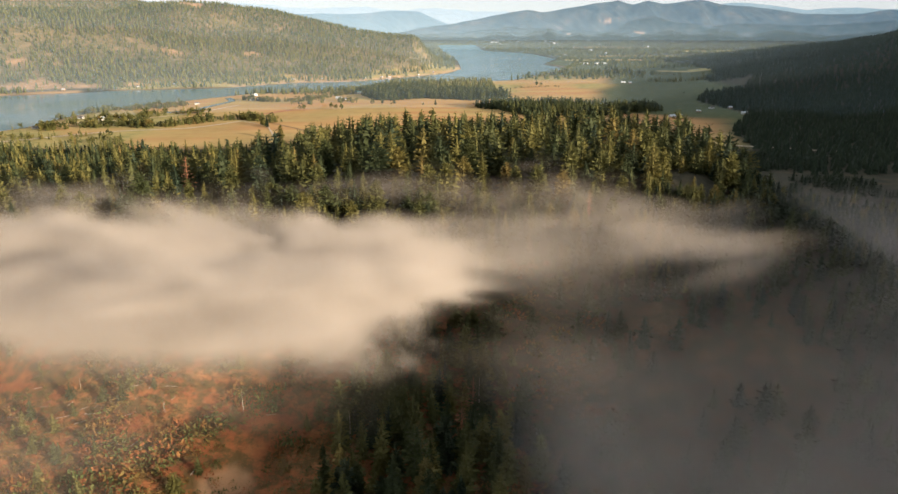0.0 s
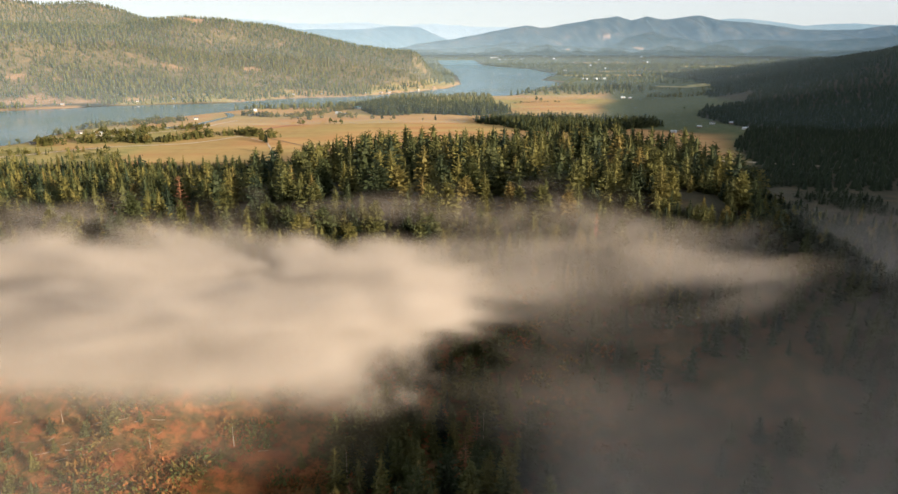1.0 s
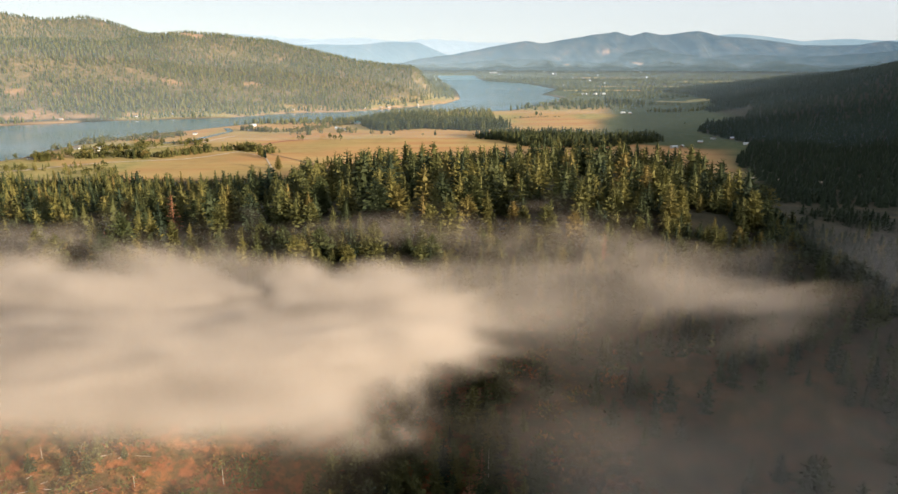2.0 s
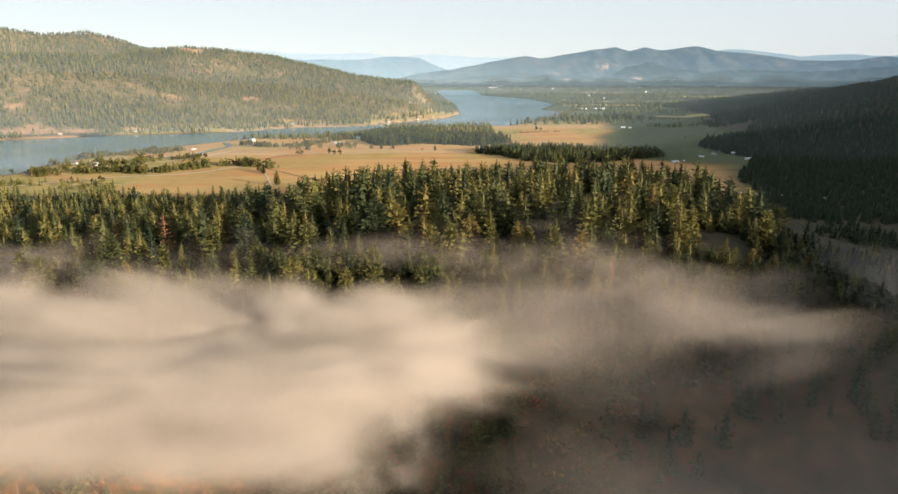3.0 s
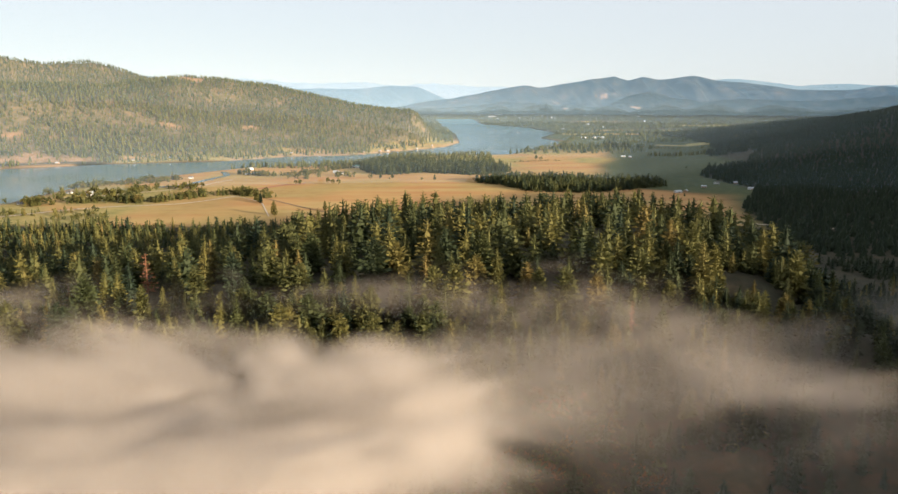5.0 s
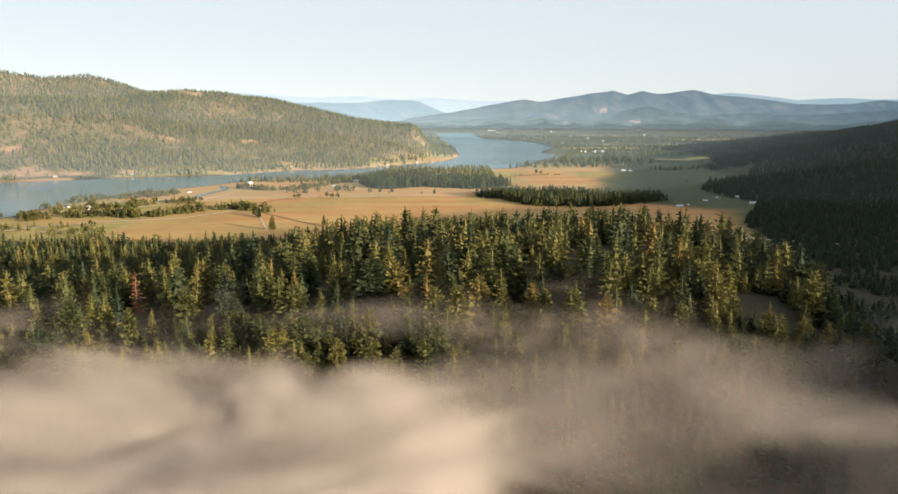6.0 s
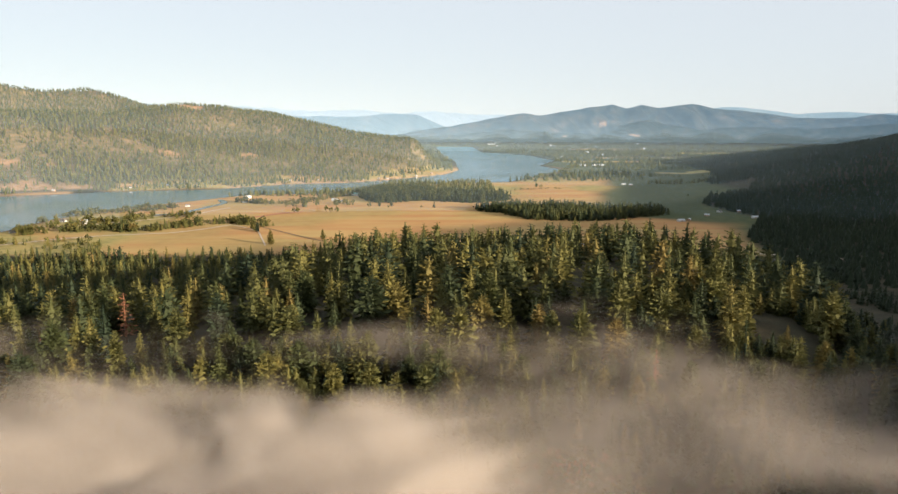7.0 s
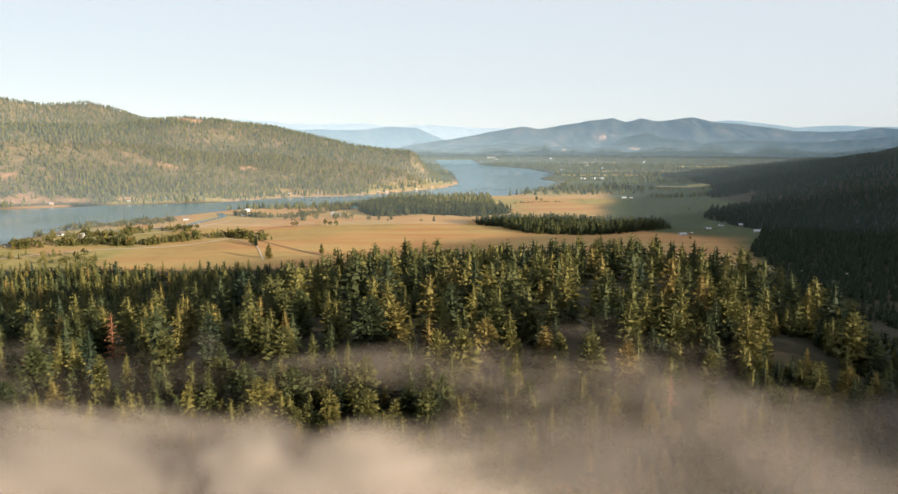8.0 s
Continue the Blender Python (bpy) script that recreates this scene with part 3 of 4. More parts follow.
GREEN_LABELS = ["dark green fir in the sunlit forest", "olive green pine with a broad crown", "slender green spruce lit by low sun", "tall rounded pine with yellowish needles"]
models = [tree_model(i, c, mat_needles, "conifer_tree", GREEN_LABELS[i % 4]) for i, c in enumerate(FINE)]
dead_models = [tree_model(20 + i, c, mat_dead, "dead_conifer_tree", "dead conifer with rust-red needles", "dead tree") for i, c in enumerate(THIN)]
used = set()


def plant(model, x, y, height, group, turn=0.0, broad=1.0):
    """Sets a tree on the land, the model itself first, then copies of it."""
    m = pose(x, y, float(land(x, y)) - 0.3, 0, 0, turn)
    if model in used:
        ob = copy_thing(model, m)
    else:
        used.add(model)
        ob = model
        ob.matrix_basis = m
    ob.scale = (height * broad, height * broad, height)
    return tagged(ob, group=group)


# tall trees that stand out of the wood: x, y, height of the tip over the river
STANDING = [(-158, 381, 114), (-130, 385, 121), (-113, 378, 130), (-98, 370, 127), (-104, 331, 117), (-95, 341, 117), (-76, 336, 112), (-67, 343, 117), (-45, 335, 126), (-25, 308, 124), (17, 341, 128),
            (29, 354, 133), (50, 369, 137), (54, 336, 129), (60, 345, 139), (76, 357, 138), (87, 351, 133), (105, 379, 139), (123, 408, 138), (107, 355, 134), (-2, 359, 128), (-68, 395, 131), (-95, 414, 126), (-19, 323, 130), (141, 388, 136), (-44, 316, 121), (46, 354, 135)]
pick = random.Random(8)
for i, (x, y, z) in enumerate(STANDING):
    plant(models[(i * 3) % 8], x, y, min(15 + 0.12 * (y - 310), max(11.0, z - float(land(x, y)))), "trees of the wooded bench", pick.uniform(0, 360), pick.uniform(0.85, 1.1))
for i, (x, y, h) in enumerate([(-139.5, 378, 23), (-172, 372, 12), (64, 320, 14), (62, 402, 17), (-8, 262, 13), (-30, 196, 10), (4, 205, 16), (8, 215, 18)]):
    plant(dead_models[i % 2], x, y, h, "dead trees", 70 * i)

bx, by = jittered(-760, 420, 300, 1110, 11.4, 1)
dense = value_noise(bx, by, 38, 77)
edge = 1120 - 230 * step(bx, -260, 0) - 140 * step(bx, 0, 250)
front = 306 + 40 * (value_noise(bx, by * 0, 50, 12) - 0.5)
keep = (by > front) & (by < edge - 20) & (np.abs(bx) < 0.66 * by + 40) & (rng.random(len(bx)) < np.clip(2.6 * dense - 0.35, 0, 1))
for x, y, z in STANDING:
    keep &= np.hypot(bx - x, by - y) > 6.5
keep &= np.hypot(bx + 139.5, by - 372) > 11
bx, by, dense = bx[keep], by[keep], dense[keep]
tall = (16.5 + 10 * value_noise(bx, by, 50, 8)) * rng.uniform(0.55, 1.25, len(bx)) * (0.72 + 0.28 * step(by, 315, 380)) * (1 - 0.4 * step(bx - 0.38 * by, 0, 40))
single = np.argsort(by + 0.15 * np.abs(bx - 0))[:165]
for i, j in enumerate(single):
    plant(models[int(rng.integers(0, 8))], bx[j], by[j], tall[j], "trees of the wooded bench", rng.uniform(0, 360), rng.uniform(0.85, 1.15))
rest = np.ones(len(bx), bool)
rest[single] = False
near_wood, middle_wood, far_wood = rest & (by < 440), rest & (by >= 440) & (by < 660), rest & (by >= 660)
scattered("forest_middle", "sunlit conifers over the crest of the bench", "forest", COARSE, bx[middle_wood], by[middle_wood], tall[middle_wood], mat_needles_stuff, 16, (0.9, 1.25))
scattered("forest_near", "dense sunlit conifer forest of fir and pine", "forest", MIDDLE, bx[near_wood], by[near_wood], tall[near_wood], mat_needles_stuff, 2, (0.9, 1.25))
ex, ey = jittered(-260, 210, 268, 430, 6.6, 19)
keep = (value_noise(ex, ey, 26, 29) > 0.36 + 0.16 * (1 - step(ey, 275, 315))) & (ex < 0.44 * ey) & ((ey < 352) | (ex > 70)) & (np.hypot(ex + 128, ey - 345) > 14)
scattered("edge_trees", "young conifers at the misty forest edge", "forest", MIDDLE, ex[keep], ey[keep], rng.uniform(6, 14, keep.sum()), mat_needles_stuff, 18, (0.9, 1.3))
scattered("forest_far", "conifer forest on the slope down to the fields", "forest", SPARSE, bx[far_wood], by[far_wood], tall[far_wood], mat_needles_stuff, 3)

# the shaded flank of the bench, its shade deepened by low needle tints
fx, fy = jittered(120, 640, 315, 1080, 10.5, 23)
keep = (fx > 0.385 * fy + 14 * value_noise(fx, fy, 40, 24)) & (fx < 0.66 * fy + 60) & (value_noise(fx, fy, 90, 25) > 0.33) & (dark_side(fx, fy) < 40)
scattered("flank_forest", "conifers on the shaded flank of the bench, tinted dark for shade", "forest", SPARSE, fx[keep], fy[keep], rng.uniform(7, 15, keep.sum()), mat_needles_stuff, 26, (1.3, 2.0), tints=(0, 0.1))

# woods of the valley floor
wx, wy = jittered(-320, 520, 1500, 2450, 9.5, 5)
w = wood(wx, wy)
keep = w > 0.25
scattered("valley_wood", "dark conifer woodlots between the fields", "wood", SPARSE, wx[keep], wy[keep], rng.uniform(10, 27, keep.sum()), mat_needles_stuff, 6, (1.0, 1.7), tints=(0, 0.5))

# the wooded hill across the river
hx, hy = jittered(-3300, 150, 2100, 4900, 15.5, 7)
hz, hs = land(hx, hy), river_distance(hx, hy)
open_ground = value_noise(hx, hy, 260, 31, 4)
keep = (hs > 14) & (hy > 2100) & ~((hx > -300) & (hz < 9) & (hy > 2800)) & (hx < -0.05 * hy + 330) & (np.abs(hx) < 0.72 * hy + 100) & (rng.random(len(hx)) < (1.05 - 0.5 * step(open_ground, 0.45, 0.75)) * (1 - 0.93 * clearing(hx, hy)))
scattered("hill_forest", "open conifer forest on the hill across the river", "forest", TIERS, hx[keep], hy[keep], rng.uniform(10, 21, keep.sum()), mat_needles_stuff, 8, (1.0, 1.5), tints=(0.12, 0.85))

# the shaded hill; needle tints held near the darkest to carry its shade
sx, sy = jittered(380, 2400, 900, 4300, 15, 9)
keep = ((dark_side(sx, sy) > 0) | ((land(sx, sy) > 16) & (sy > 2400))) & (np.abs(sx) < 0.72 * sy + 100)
scattered("shaded_forest", "conifer forest on the shaded hill, tinted dark for shade", "forest", TIERS, sx[keep], sy[keep], rng.uniform(12, 20, keep.sum()), mat_needles_stuff, 10, (1.5, 2.3), tints=(0, 0.06))

# the far valley round the town
vx, vy = jittered(-600, 5600, 2700, 12500, 40, 11)
grove = value_noise(vx, vy, 500, 41, 3)
keep = (river_distance(vx, vy) > 15) & (np.abs(vx) < 0.75 * vy) & (grove > 0.45) & (land(vx, vy) < 14) & (vx > -100 - 0.05 * vy) & (far_field(vx, vy) < 0.2)
scattered("far_groves", "groves of trees on the far valley floor", "wood", TIERS, vx[keep], vy[keep], rng.uniform(14, 26, keep.sum()), mat_needles_stuff, 12, (1.2, 2.2), tints=(0, 0.6))

# near trees below the fog
nx, ny = jittered(-60, 60, 130, 262, 5.6, 13)
keep = (nx > -44 + 0.12 * (ny - 150)) & (nx < 14 + 22 * rng.random(len(nx)) ** 2) & (value_noise(nx, ny, 28, 15) > 0.34) & (rng.random(len(nx)) < 1 - 0.45 * step(ny, 215, 255))
nx, ny = nx[keep], ny[keep]
nt = rng.uniform(8, 19, len(nx))
own = np.argsort(ny + 0.6 * np.abs(nx + 22))[:105]
for j in own:
    plant(models[int(rng.integers(0, 8))], nx[j], ny[j], nt[j], "young trees of the logged slope", rng.uniform(0, 360), rng.uniform(0.9, 1.2))
rest = np.ones(len(nx), bool)
rest[own] = False
scattered("slope_trees", "young conifers on the logged slope", "forest", MIDDLE, nx[rest], ny[rest], nt[rest], mat_needles_stuff, 14)
lx_, ly_ = jittered(-230, -30, 165, 290, 8.5, 36)
keep = (value_noise(lx_, ly_, 30, 37) > 0.56) & (np.abs(lx_) < 0.75 * ly_ + 20)
scattered("slope_saplings", "scattered conifer saplings on the bare slope", "forest", MIDDLE, lx_[keep], ly_[keep], rng.uniform(3, 9, keep.sum()), mat_needles_stuff, 38, (0.9, 1.3), tints=(0.15, 0.9))


# the shaded side of the slope, with shade put into darker tints
gx_, gy_ = jittered(26, 300, 120, 330, 8.2, 33)
keep = (value_noise(gx_, gy_, 40, 34) > 0.4) & (gx_ > 24 + 0.1 * (gy_ - 120) + 16 * rng.random(len(gx_))) & (gx_ < 0.72 * gy_ + 30)
scattered("shaded_slope_trees", "conifers on the shaded side of the slope, tinted dark for shade", "forest", COARSE, gx_[keep], gy_[keep], rng.uniform(7, 16, keep.sum()), mat_needles_stuff, 35, (0.9, 1.2), tints=(0, 0.35))


# ---- fog ----
# banks: x, y, half sizes, how thick, height of the top, how far the underside draws back
BANKS = [(-95, 216, 125, 68, 1.0, 127, 1.35), (-46, 221, 68, 72, 1.0, 124, 1.47), (-190, 220, 110, 68, 1.0, 127, 1.35), (-310, 220, 140, 76, 0.9, 126, 1.35),
         (30, 334, 85, 24, 0.2, 119, 0.3), (-150, 334, 120, 26, 0.16, 117, 0.3),
         (70, 290, 75, 90, 0.25, 117, 1.5), (28, 276, 52, 76, 0.17, 117, 1.4), (235, 305, 115, 88, 0.1, 111, 1.5), (100, 225, 115, 80, 0.08, 104, 0.8),
         (118, 186, 110, 64, 0.46, 84, 0.3), (240, 190, 110, 60, 0.26, 80, 0.3), (-160, 195, 130, 66, 0.06, 90, 0.4)]


def build_fog(gap=6.5):
    """Thin veils one behind the other, leaning back over the slope, each as thick as the bank is where it cuts through."""
    bank = tagged(new("fog_bank"), "low bank of morning fog lying over the trees", "fog", kind="stuff")
    gx, gz = np.meshgrid(np.arange(-420, 421, 7.0), np.arange(38, 142, 4.0))
    n = gx.shape[1]
    rows, w = np.arange(gx.shape[0] - 1)[:, None] * n, np.arange(n - 1)
    quads = np.stack([rows + w, rows + w + 1, rows + n + w + 1, rows + n + w], -1).reshape(-1, 4)
    for k in range(int(440 / gap)):
        gy = 20 + gap * k + (gz - 38) + 6 * (value_noise(gx, gz + 37 * k, 70, 60, 2) - 0.5)
        over = gz - land(gx, gy)
        roll = 14 * (value_noise(gx, gy, 55, 61, 3) - 0.5)
        ragged = 0.7 * (value_noise(gx, gy, 60, 66, 3) - 0.5)
        body, thick, total = np.zeros(gx.shape), np.zeros(gx.shape), np.full(gx.shape, 1e-6)
        for cx, cy, rx, ry, s, top, back in BANKS:
            y = gy - back * np.maximum(top - gz, 0)
            one = step(1.25 - ((gx - cx) / rx) ** 2 - ((y - cy) / ry) ** 2 - ragged, 0, 1.2) * (1 - step(gz - roll, top - 8, top + 8))
            body, thick, total = np.maximum(body, one), thick + one ** 2 * s, total + one ** 2
        body = body * step(gx, -415, -330) * (1 - step(gx, 330, 415))
        veil = FOG_COVER * thick / total * step(over, 1, 14)
        seen = ((body > 0.01) & (veil > 0.002)).ravel()[quads].any(axis=1)
        if not seen.any():
            continue
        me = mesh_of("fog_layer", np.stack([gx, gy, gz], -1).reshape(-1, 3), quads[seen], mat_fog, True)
        add_values(me, "body", body.ravel())
        add_values(me, "veil", veil.ravel())
        layer = new("fog_layer", me)
        layer.parent = bank
    return bank


build_fog()


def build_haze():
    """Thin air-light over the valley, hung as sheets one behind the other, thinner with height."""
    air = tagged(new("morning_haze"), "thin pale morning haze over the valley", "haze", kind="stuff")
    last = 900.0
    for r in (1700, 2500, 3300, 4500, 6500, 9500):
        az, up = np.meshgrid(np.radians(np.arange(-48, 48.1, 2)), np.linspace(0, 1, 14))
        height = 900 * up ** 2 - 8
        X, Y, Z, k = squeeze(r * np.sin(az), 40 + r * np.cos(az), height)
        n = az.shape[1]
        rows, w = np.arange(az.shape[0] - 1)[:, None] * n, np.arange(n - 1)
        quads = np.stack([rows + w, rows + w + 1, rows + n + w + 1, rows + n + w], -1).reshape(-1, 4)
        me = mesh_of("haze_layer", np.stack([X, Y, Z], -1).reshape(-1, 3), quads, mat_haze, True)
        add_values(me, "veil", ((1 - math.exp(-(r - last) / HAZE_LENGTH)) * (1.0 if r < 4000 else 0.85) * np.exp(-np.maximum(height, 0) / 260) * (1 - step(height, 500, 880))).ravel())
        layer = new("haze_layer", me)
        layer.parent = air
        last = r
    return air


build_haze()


# ---- trees and hedges of the valley floor ----
def round_crown(seed, puffs=16):
    """A broad-leaved crown: clumps of leaves round short limbs, open at the edges."""
    rng = random.Random(seed)
    verts, faces = [], []
    for p in range(puffs):
        a, u = rng.uniform(0, 6.283), rng.uniform(-0.8, 1)
        r = 0.3 * math.sqrt(max(0, 1 - u * u)) * rng.uniform(0.5, 1.1)
        c = Vector((r * math.cos(a), r * math.sin(a), 0.58 + 0.36 * u))
        for k in range(7):
            way = Vector((rng.gauss(0, 1), rng.gauss(0, 1), rng.gauss(0, 0.8))).normalized()
            blade(verts, faces, c, way, rng.uniform(0.1, 0.2), rng.uniform(0.05, 0.09), 0.02, rng.uniform(-1.3, 1.3))
    return np.array([tuple(v) for v in verts]), np.array(faces)


BROAD = [round_crown(s) for s in range(4)]
mat_leaves = foliage_material("broad_leaves", [(0.0, (0.05, 0.075, 0.022)), (0.6, (0.09, 0.105, 0.03)), (1.0, (0.15, 0.13, 0.035))], True)
broad_model = tree_model(31, BROAD[0], foliage_material("field_tree_leaves", [(0.0, (0.045, 0.07, 0.022)), (1.0, (0.09, 0.095, 0.03))]), "field_tree", "single leafy tree standing in the dry field", "tree")
field_fir = tree_model(32, FINE[1], mat_needles, "lone_fir_tree", "tall dark fir standing alone at the field edge", "conifer tree")
for x, y, h, fir in [(-289, 1240, 25, 1), (-348, 1388, 19, 1), (-356, 1402, 16, 1), (-368, 1425, 15, 1), (-187, 1794, 16, 0), (-167, 1832, 18, 1), (-137, 1832, 18, 1), (-142, 1794, 8, 0), (-63, 1781, 9, 0), (-33, 1805, 14, 1),
                     (-333, 1679, 16, 0), (-345, 1690, 13, 0), (-274, 1701, 17, 0), (-262, 1690, 14, 0), (-247, 1678, 16, 0), (284, 2372, 20, 0), (297, 2372, 15, 0), (227, 2308, 9, 0), (661, 2062, 10, 0), (466, 1476, 8, 0), (-215, 1300, 18, 1), (-188, 1270, 15, 1)]:
    plant(field_fir if fir else broad_model, x, y, h, "single trees in the fields", (x * 7) % 360, 0.95 if fir else 1.0)


def belt(name, label, line, width, gap, height, templates, mat, seed):
    """A row or strip of trees along a line of the plan."""
    rng = np.random.default_rng(seed)
    xs, ys = [], []
    for (ax, ay), (bx_, by_) in zip(line, line[1:]):
        length = math.hypot(bx_ - ax, by_ - ay)
        n = max(2, int(length * max(width, gap) / gap ** 2))
        s, off = rng.random(n), rng.uniform(-0.5, 0.5, n) * width
        ux, uy = (bx_ - ax) / length, (by_ - ay) / length
        xs.append(ax + s * (bx_ - ax) - uy * off)
        ys.append(ay + s * (by_ - ay) + ux * off)
    x, y = np.concatenate(xs), np.concatenate(ys)
    keep = (river_distance(x, y) > 6) & ((value_noise(x, y, 34, seed) > 0.4) | (width < 40))
    x, y = x[keep], y[keep]
    return scattered(name, label, "trees", templates, x, y, rng.uniform(*height, len(x)) * rng.uniform(0.7, 1.1, len(x)), mat, seed, (0.9, 1.5), tints=(0.3, 1))


belt("shore_trees", "strip of mixed trees along the river shore", [(-870, 1500), (-834, 1630), (-768, 1680), (-717, 1726), (-645, 1790)], 48, 7.5, (8, 18), SPARSE + BROAD, mat_needles_stuff, 51)
belt("meadow_trees", "belt of mixed trees between the meadows", [(-800, 1330), (-720, 1400), (-640, 1410), (-560, 1400), (-499, 1490), (-444, 1536), (-386, 1500), (-340, 1470)], 44, 7.5, (9, 20), SPARSE + BROAD, mat_needles_stuff, 52)
belt("farm_trees", "trees sheltering the farm by the river", [(-550, 1930), (-470, 1885), (-378, 1880), (-335, 2010), (-289, 2110), (-216, 2180)], 30, 9, (9, 18), SPARSE + BROAD, mat_needles_stuff, 53)
belt("corner_trees", "scattered trees at the corner of the meadow", [(-800, 1230), (-690, 1270), (-620, 1240), (-570, 1190), (-545, 1150)], 80, 15, (7, 15), SPARSE + BROAD, mat_needles_stuff, 54)
belt("lane_trees", "scattered mixed trees along the meadow lane", [(-780, 1480), (-690, 1500), (-620, 1580), (-540, 1640)], 55, 9.5, (8, 19), SPARSE + BROAD, mat_needles_stuff, 61)
belt("field_grove", "small grove at the edge of the tawny field", [(-410, 1790), (-360, 1815), (-300, 1860), (-240, 1900)], 44, 10, (8, 17), SPARSE + BROAD, mat_needles_stuff, 62)
belt("far_hedge", "low hedge across the yellow field", [(205, 2310), (300, 2360), (360, 2340)], 8, 6, (3, 7), BROAD, mat_leaves, 55)
belt("green_tree_line", "row of trees beyond the green pasture", [(420, 3050), (620, 3150), (850, 3000), (1050, 2900)], 60, 14, (10, 18), TIERS, mat_needles_stuff, 56)
belt("bank_trees", "trees along the far river bend", [(230, 2760), (480, 3330), (590, 3560), (700, 3900)], 50, 11, (8, 16), SPARSE + BROAD, mat_leaves, 57)
belt("pasture_tree_row", "dark row of trees beyond the shaded pasture", [(700, 2600), (900, 2560), (1080, 2620)], 45, 11, (12, 20), TIERS, mat_needles_stuff, 58)


# ---- roads ----
mat_gravel = plain_material("gravel", (0.42, 0.34, 0.25), 0.95, grain=0.6)
mat_channel = plain_material("ditch_bank", (0.30, 0.12, 0.055), 0.95, grain=0.2)


def ribbon(name, label, line, width, mat, lift=0.45, category="road"):
    """A strip laid along the land."""
    pts = []
    for (ax, ay), (bx_, by_) in zip(line, line[1:]):
        n = max(2, int(math.hypot(bx_ - ax, by_ - ay) / 8))
        pts += [(ax + (bx_ - ax) * i / n, ay + (by_ - ay) * i / n) for i in range(n)]
    p = np.array(pts + [line[-1]], float)
    for _ in range(6):
        p[1:-1] = (p[:-2] + 2 * p[1:-1] + p[2:]) / 4
    d = np.gradient(p, axis=0)
    d /= np.linalg.norm(d, axis=1)[:, None]
    side = np.stack([-d[:, 1], d[:, 0]], -1)
    across = [p + side * width * f for f in (-0.5, 0, 0.5)]
    verts = []
    for q in across:
        X, Y, Z, k = squeeze(q[:, 0], q[:, 1], land(q[:, 0], q[:, 1]) + lift)
        verts.append(np.stack([X, Y, Z], -1))
    n = len(p)
    quads = [(r * n + i, r * n + i + 1, (r + 1) * n + i + 1, (r + 1) * n + i) for r in (0, 1) for i in range(n - 1)]
    return tagged(new(name, mesh_of(name, np.concatenate(verts), np.array(quads)[:, ::-1], mat, True)), label, category, kind="structure")


ribbon("road_meadow", "pale gravel road along the meadows", [(-760, 1200), (-672, 1289), (-591, 1340), (-505, 1374), (-450, 1440), (-425, 1490)], 7, mat_gravel)
ribbon("road_side_track", "narrow track down to the forest edge", [(-425, 1490), (-350, 1400), (-295, 1228)], 2.5, mat_gravel)
ribbon("road_lane", "gravel lane behind the shore trees", [(-860, 1440), (-720, 1470), (-620, 1560), (-560, 1640), (-520, 1800)], 6, mat_gravel)
ribbon("road_valley", "pale road across the shaded valley", [(300, 1215), (364, 1187), (406, 1171), (475, 1160), (580, 1112), (800, 1060)], 6, mat_gravel)
# A narrow strip, darker than the field it crosses.
ribbon("dark_field_strip", "narrow dark strip across the dry field", [(-353, 1448), (-280, 1360), (-209, 1274)], 4, plain_material("track", (0.16, 0.10, 0.05), 0.95))
ribbon("ditch", "rust-brown ditch bank between fields", [(-440, 1580), (-413, 1607), (-376, 1690), (-330, 1720)], 14, mat_channel, 0.5, "ditch")

# a backwater behind the shore
ribbon("water_inlet", "narrow still backwater between the meadows", [(-640, 1640), (-593, 1668), (-575, 1780), (-562, 1903), (-600, 1990)], 17, mat_water, 0.6, "water")

# ---- buildings ----
mat_white_paint = plain_material("white_paint", (0.46, 0.45, 0.43), 0.6, grain=0.5, amount=0.06)
mat_metal_roof = plain_material("metal_roof", (0.40, 0.42, 0.43), 0.5, 0.3, grain=0.4, amount=0.1)
mat_dark_roof = plain_material("dark_shingles", (0.10, 0.09, 0.085), 0.85, grain=2.0)
mat_green_roof = plain_material("green_roof", (0.07, 0.18, 0.16), 0.5, grain=0.5)
mat_wood_wall = plain_material("wood_wall", (0.28, 0.18, 0.11), 0.8, grain=1.5)
mat_pane = plain_material("window_pane", (0.03, 0.04, 0.05), 0.1, grain=1.0)


def box_mesh(name, lo, hi, mat, bevel=0.05):
    bm = bmesh.new()
    bmesh.ops.create_cube(bm, size=1.0)
    for v in bm.verts:
        v.co = Vector([a + (b_ - a) * (c + 0.5) for a, b_, c in zip(lo, hi, v.co)])
    bmesh.ops.bevel(bm, geom=bm.edges[:], offset=bevel, segments=1, affect="EDGES")
    me = bpy.data.meshes.new(name)
    bm.to_mesh(me)
    bm.free()
    me.materials.append(mat)
    return me


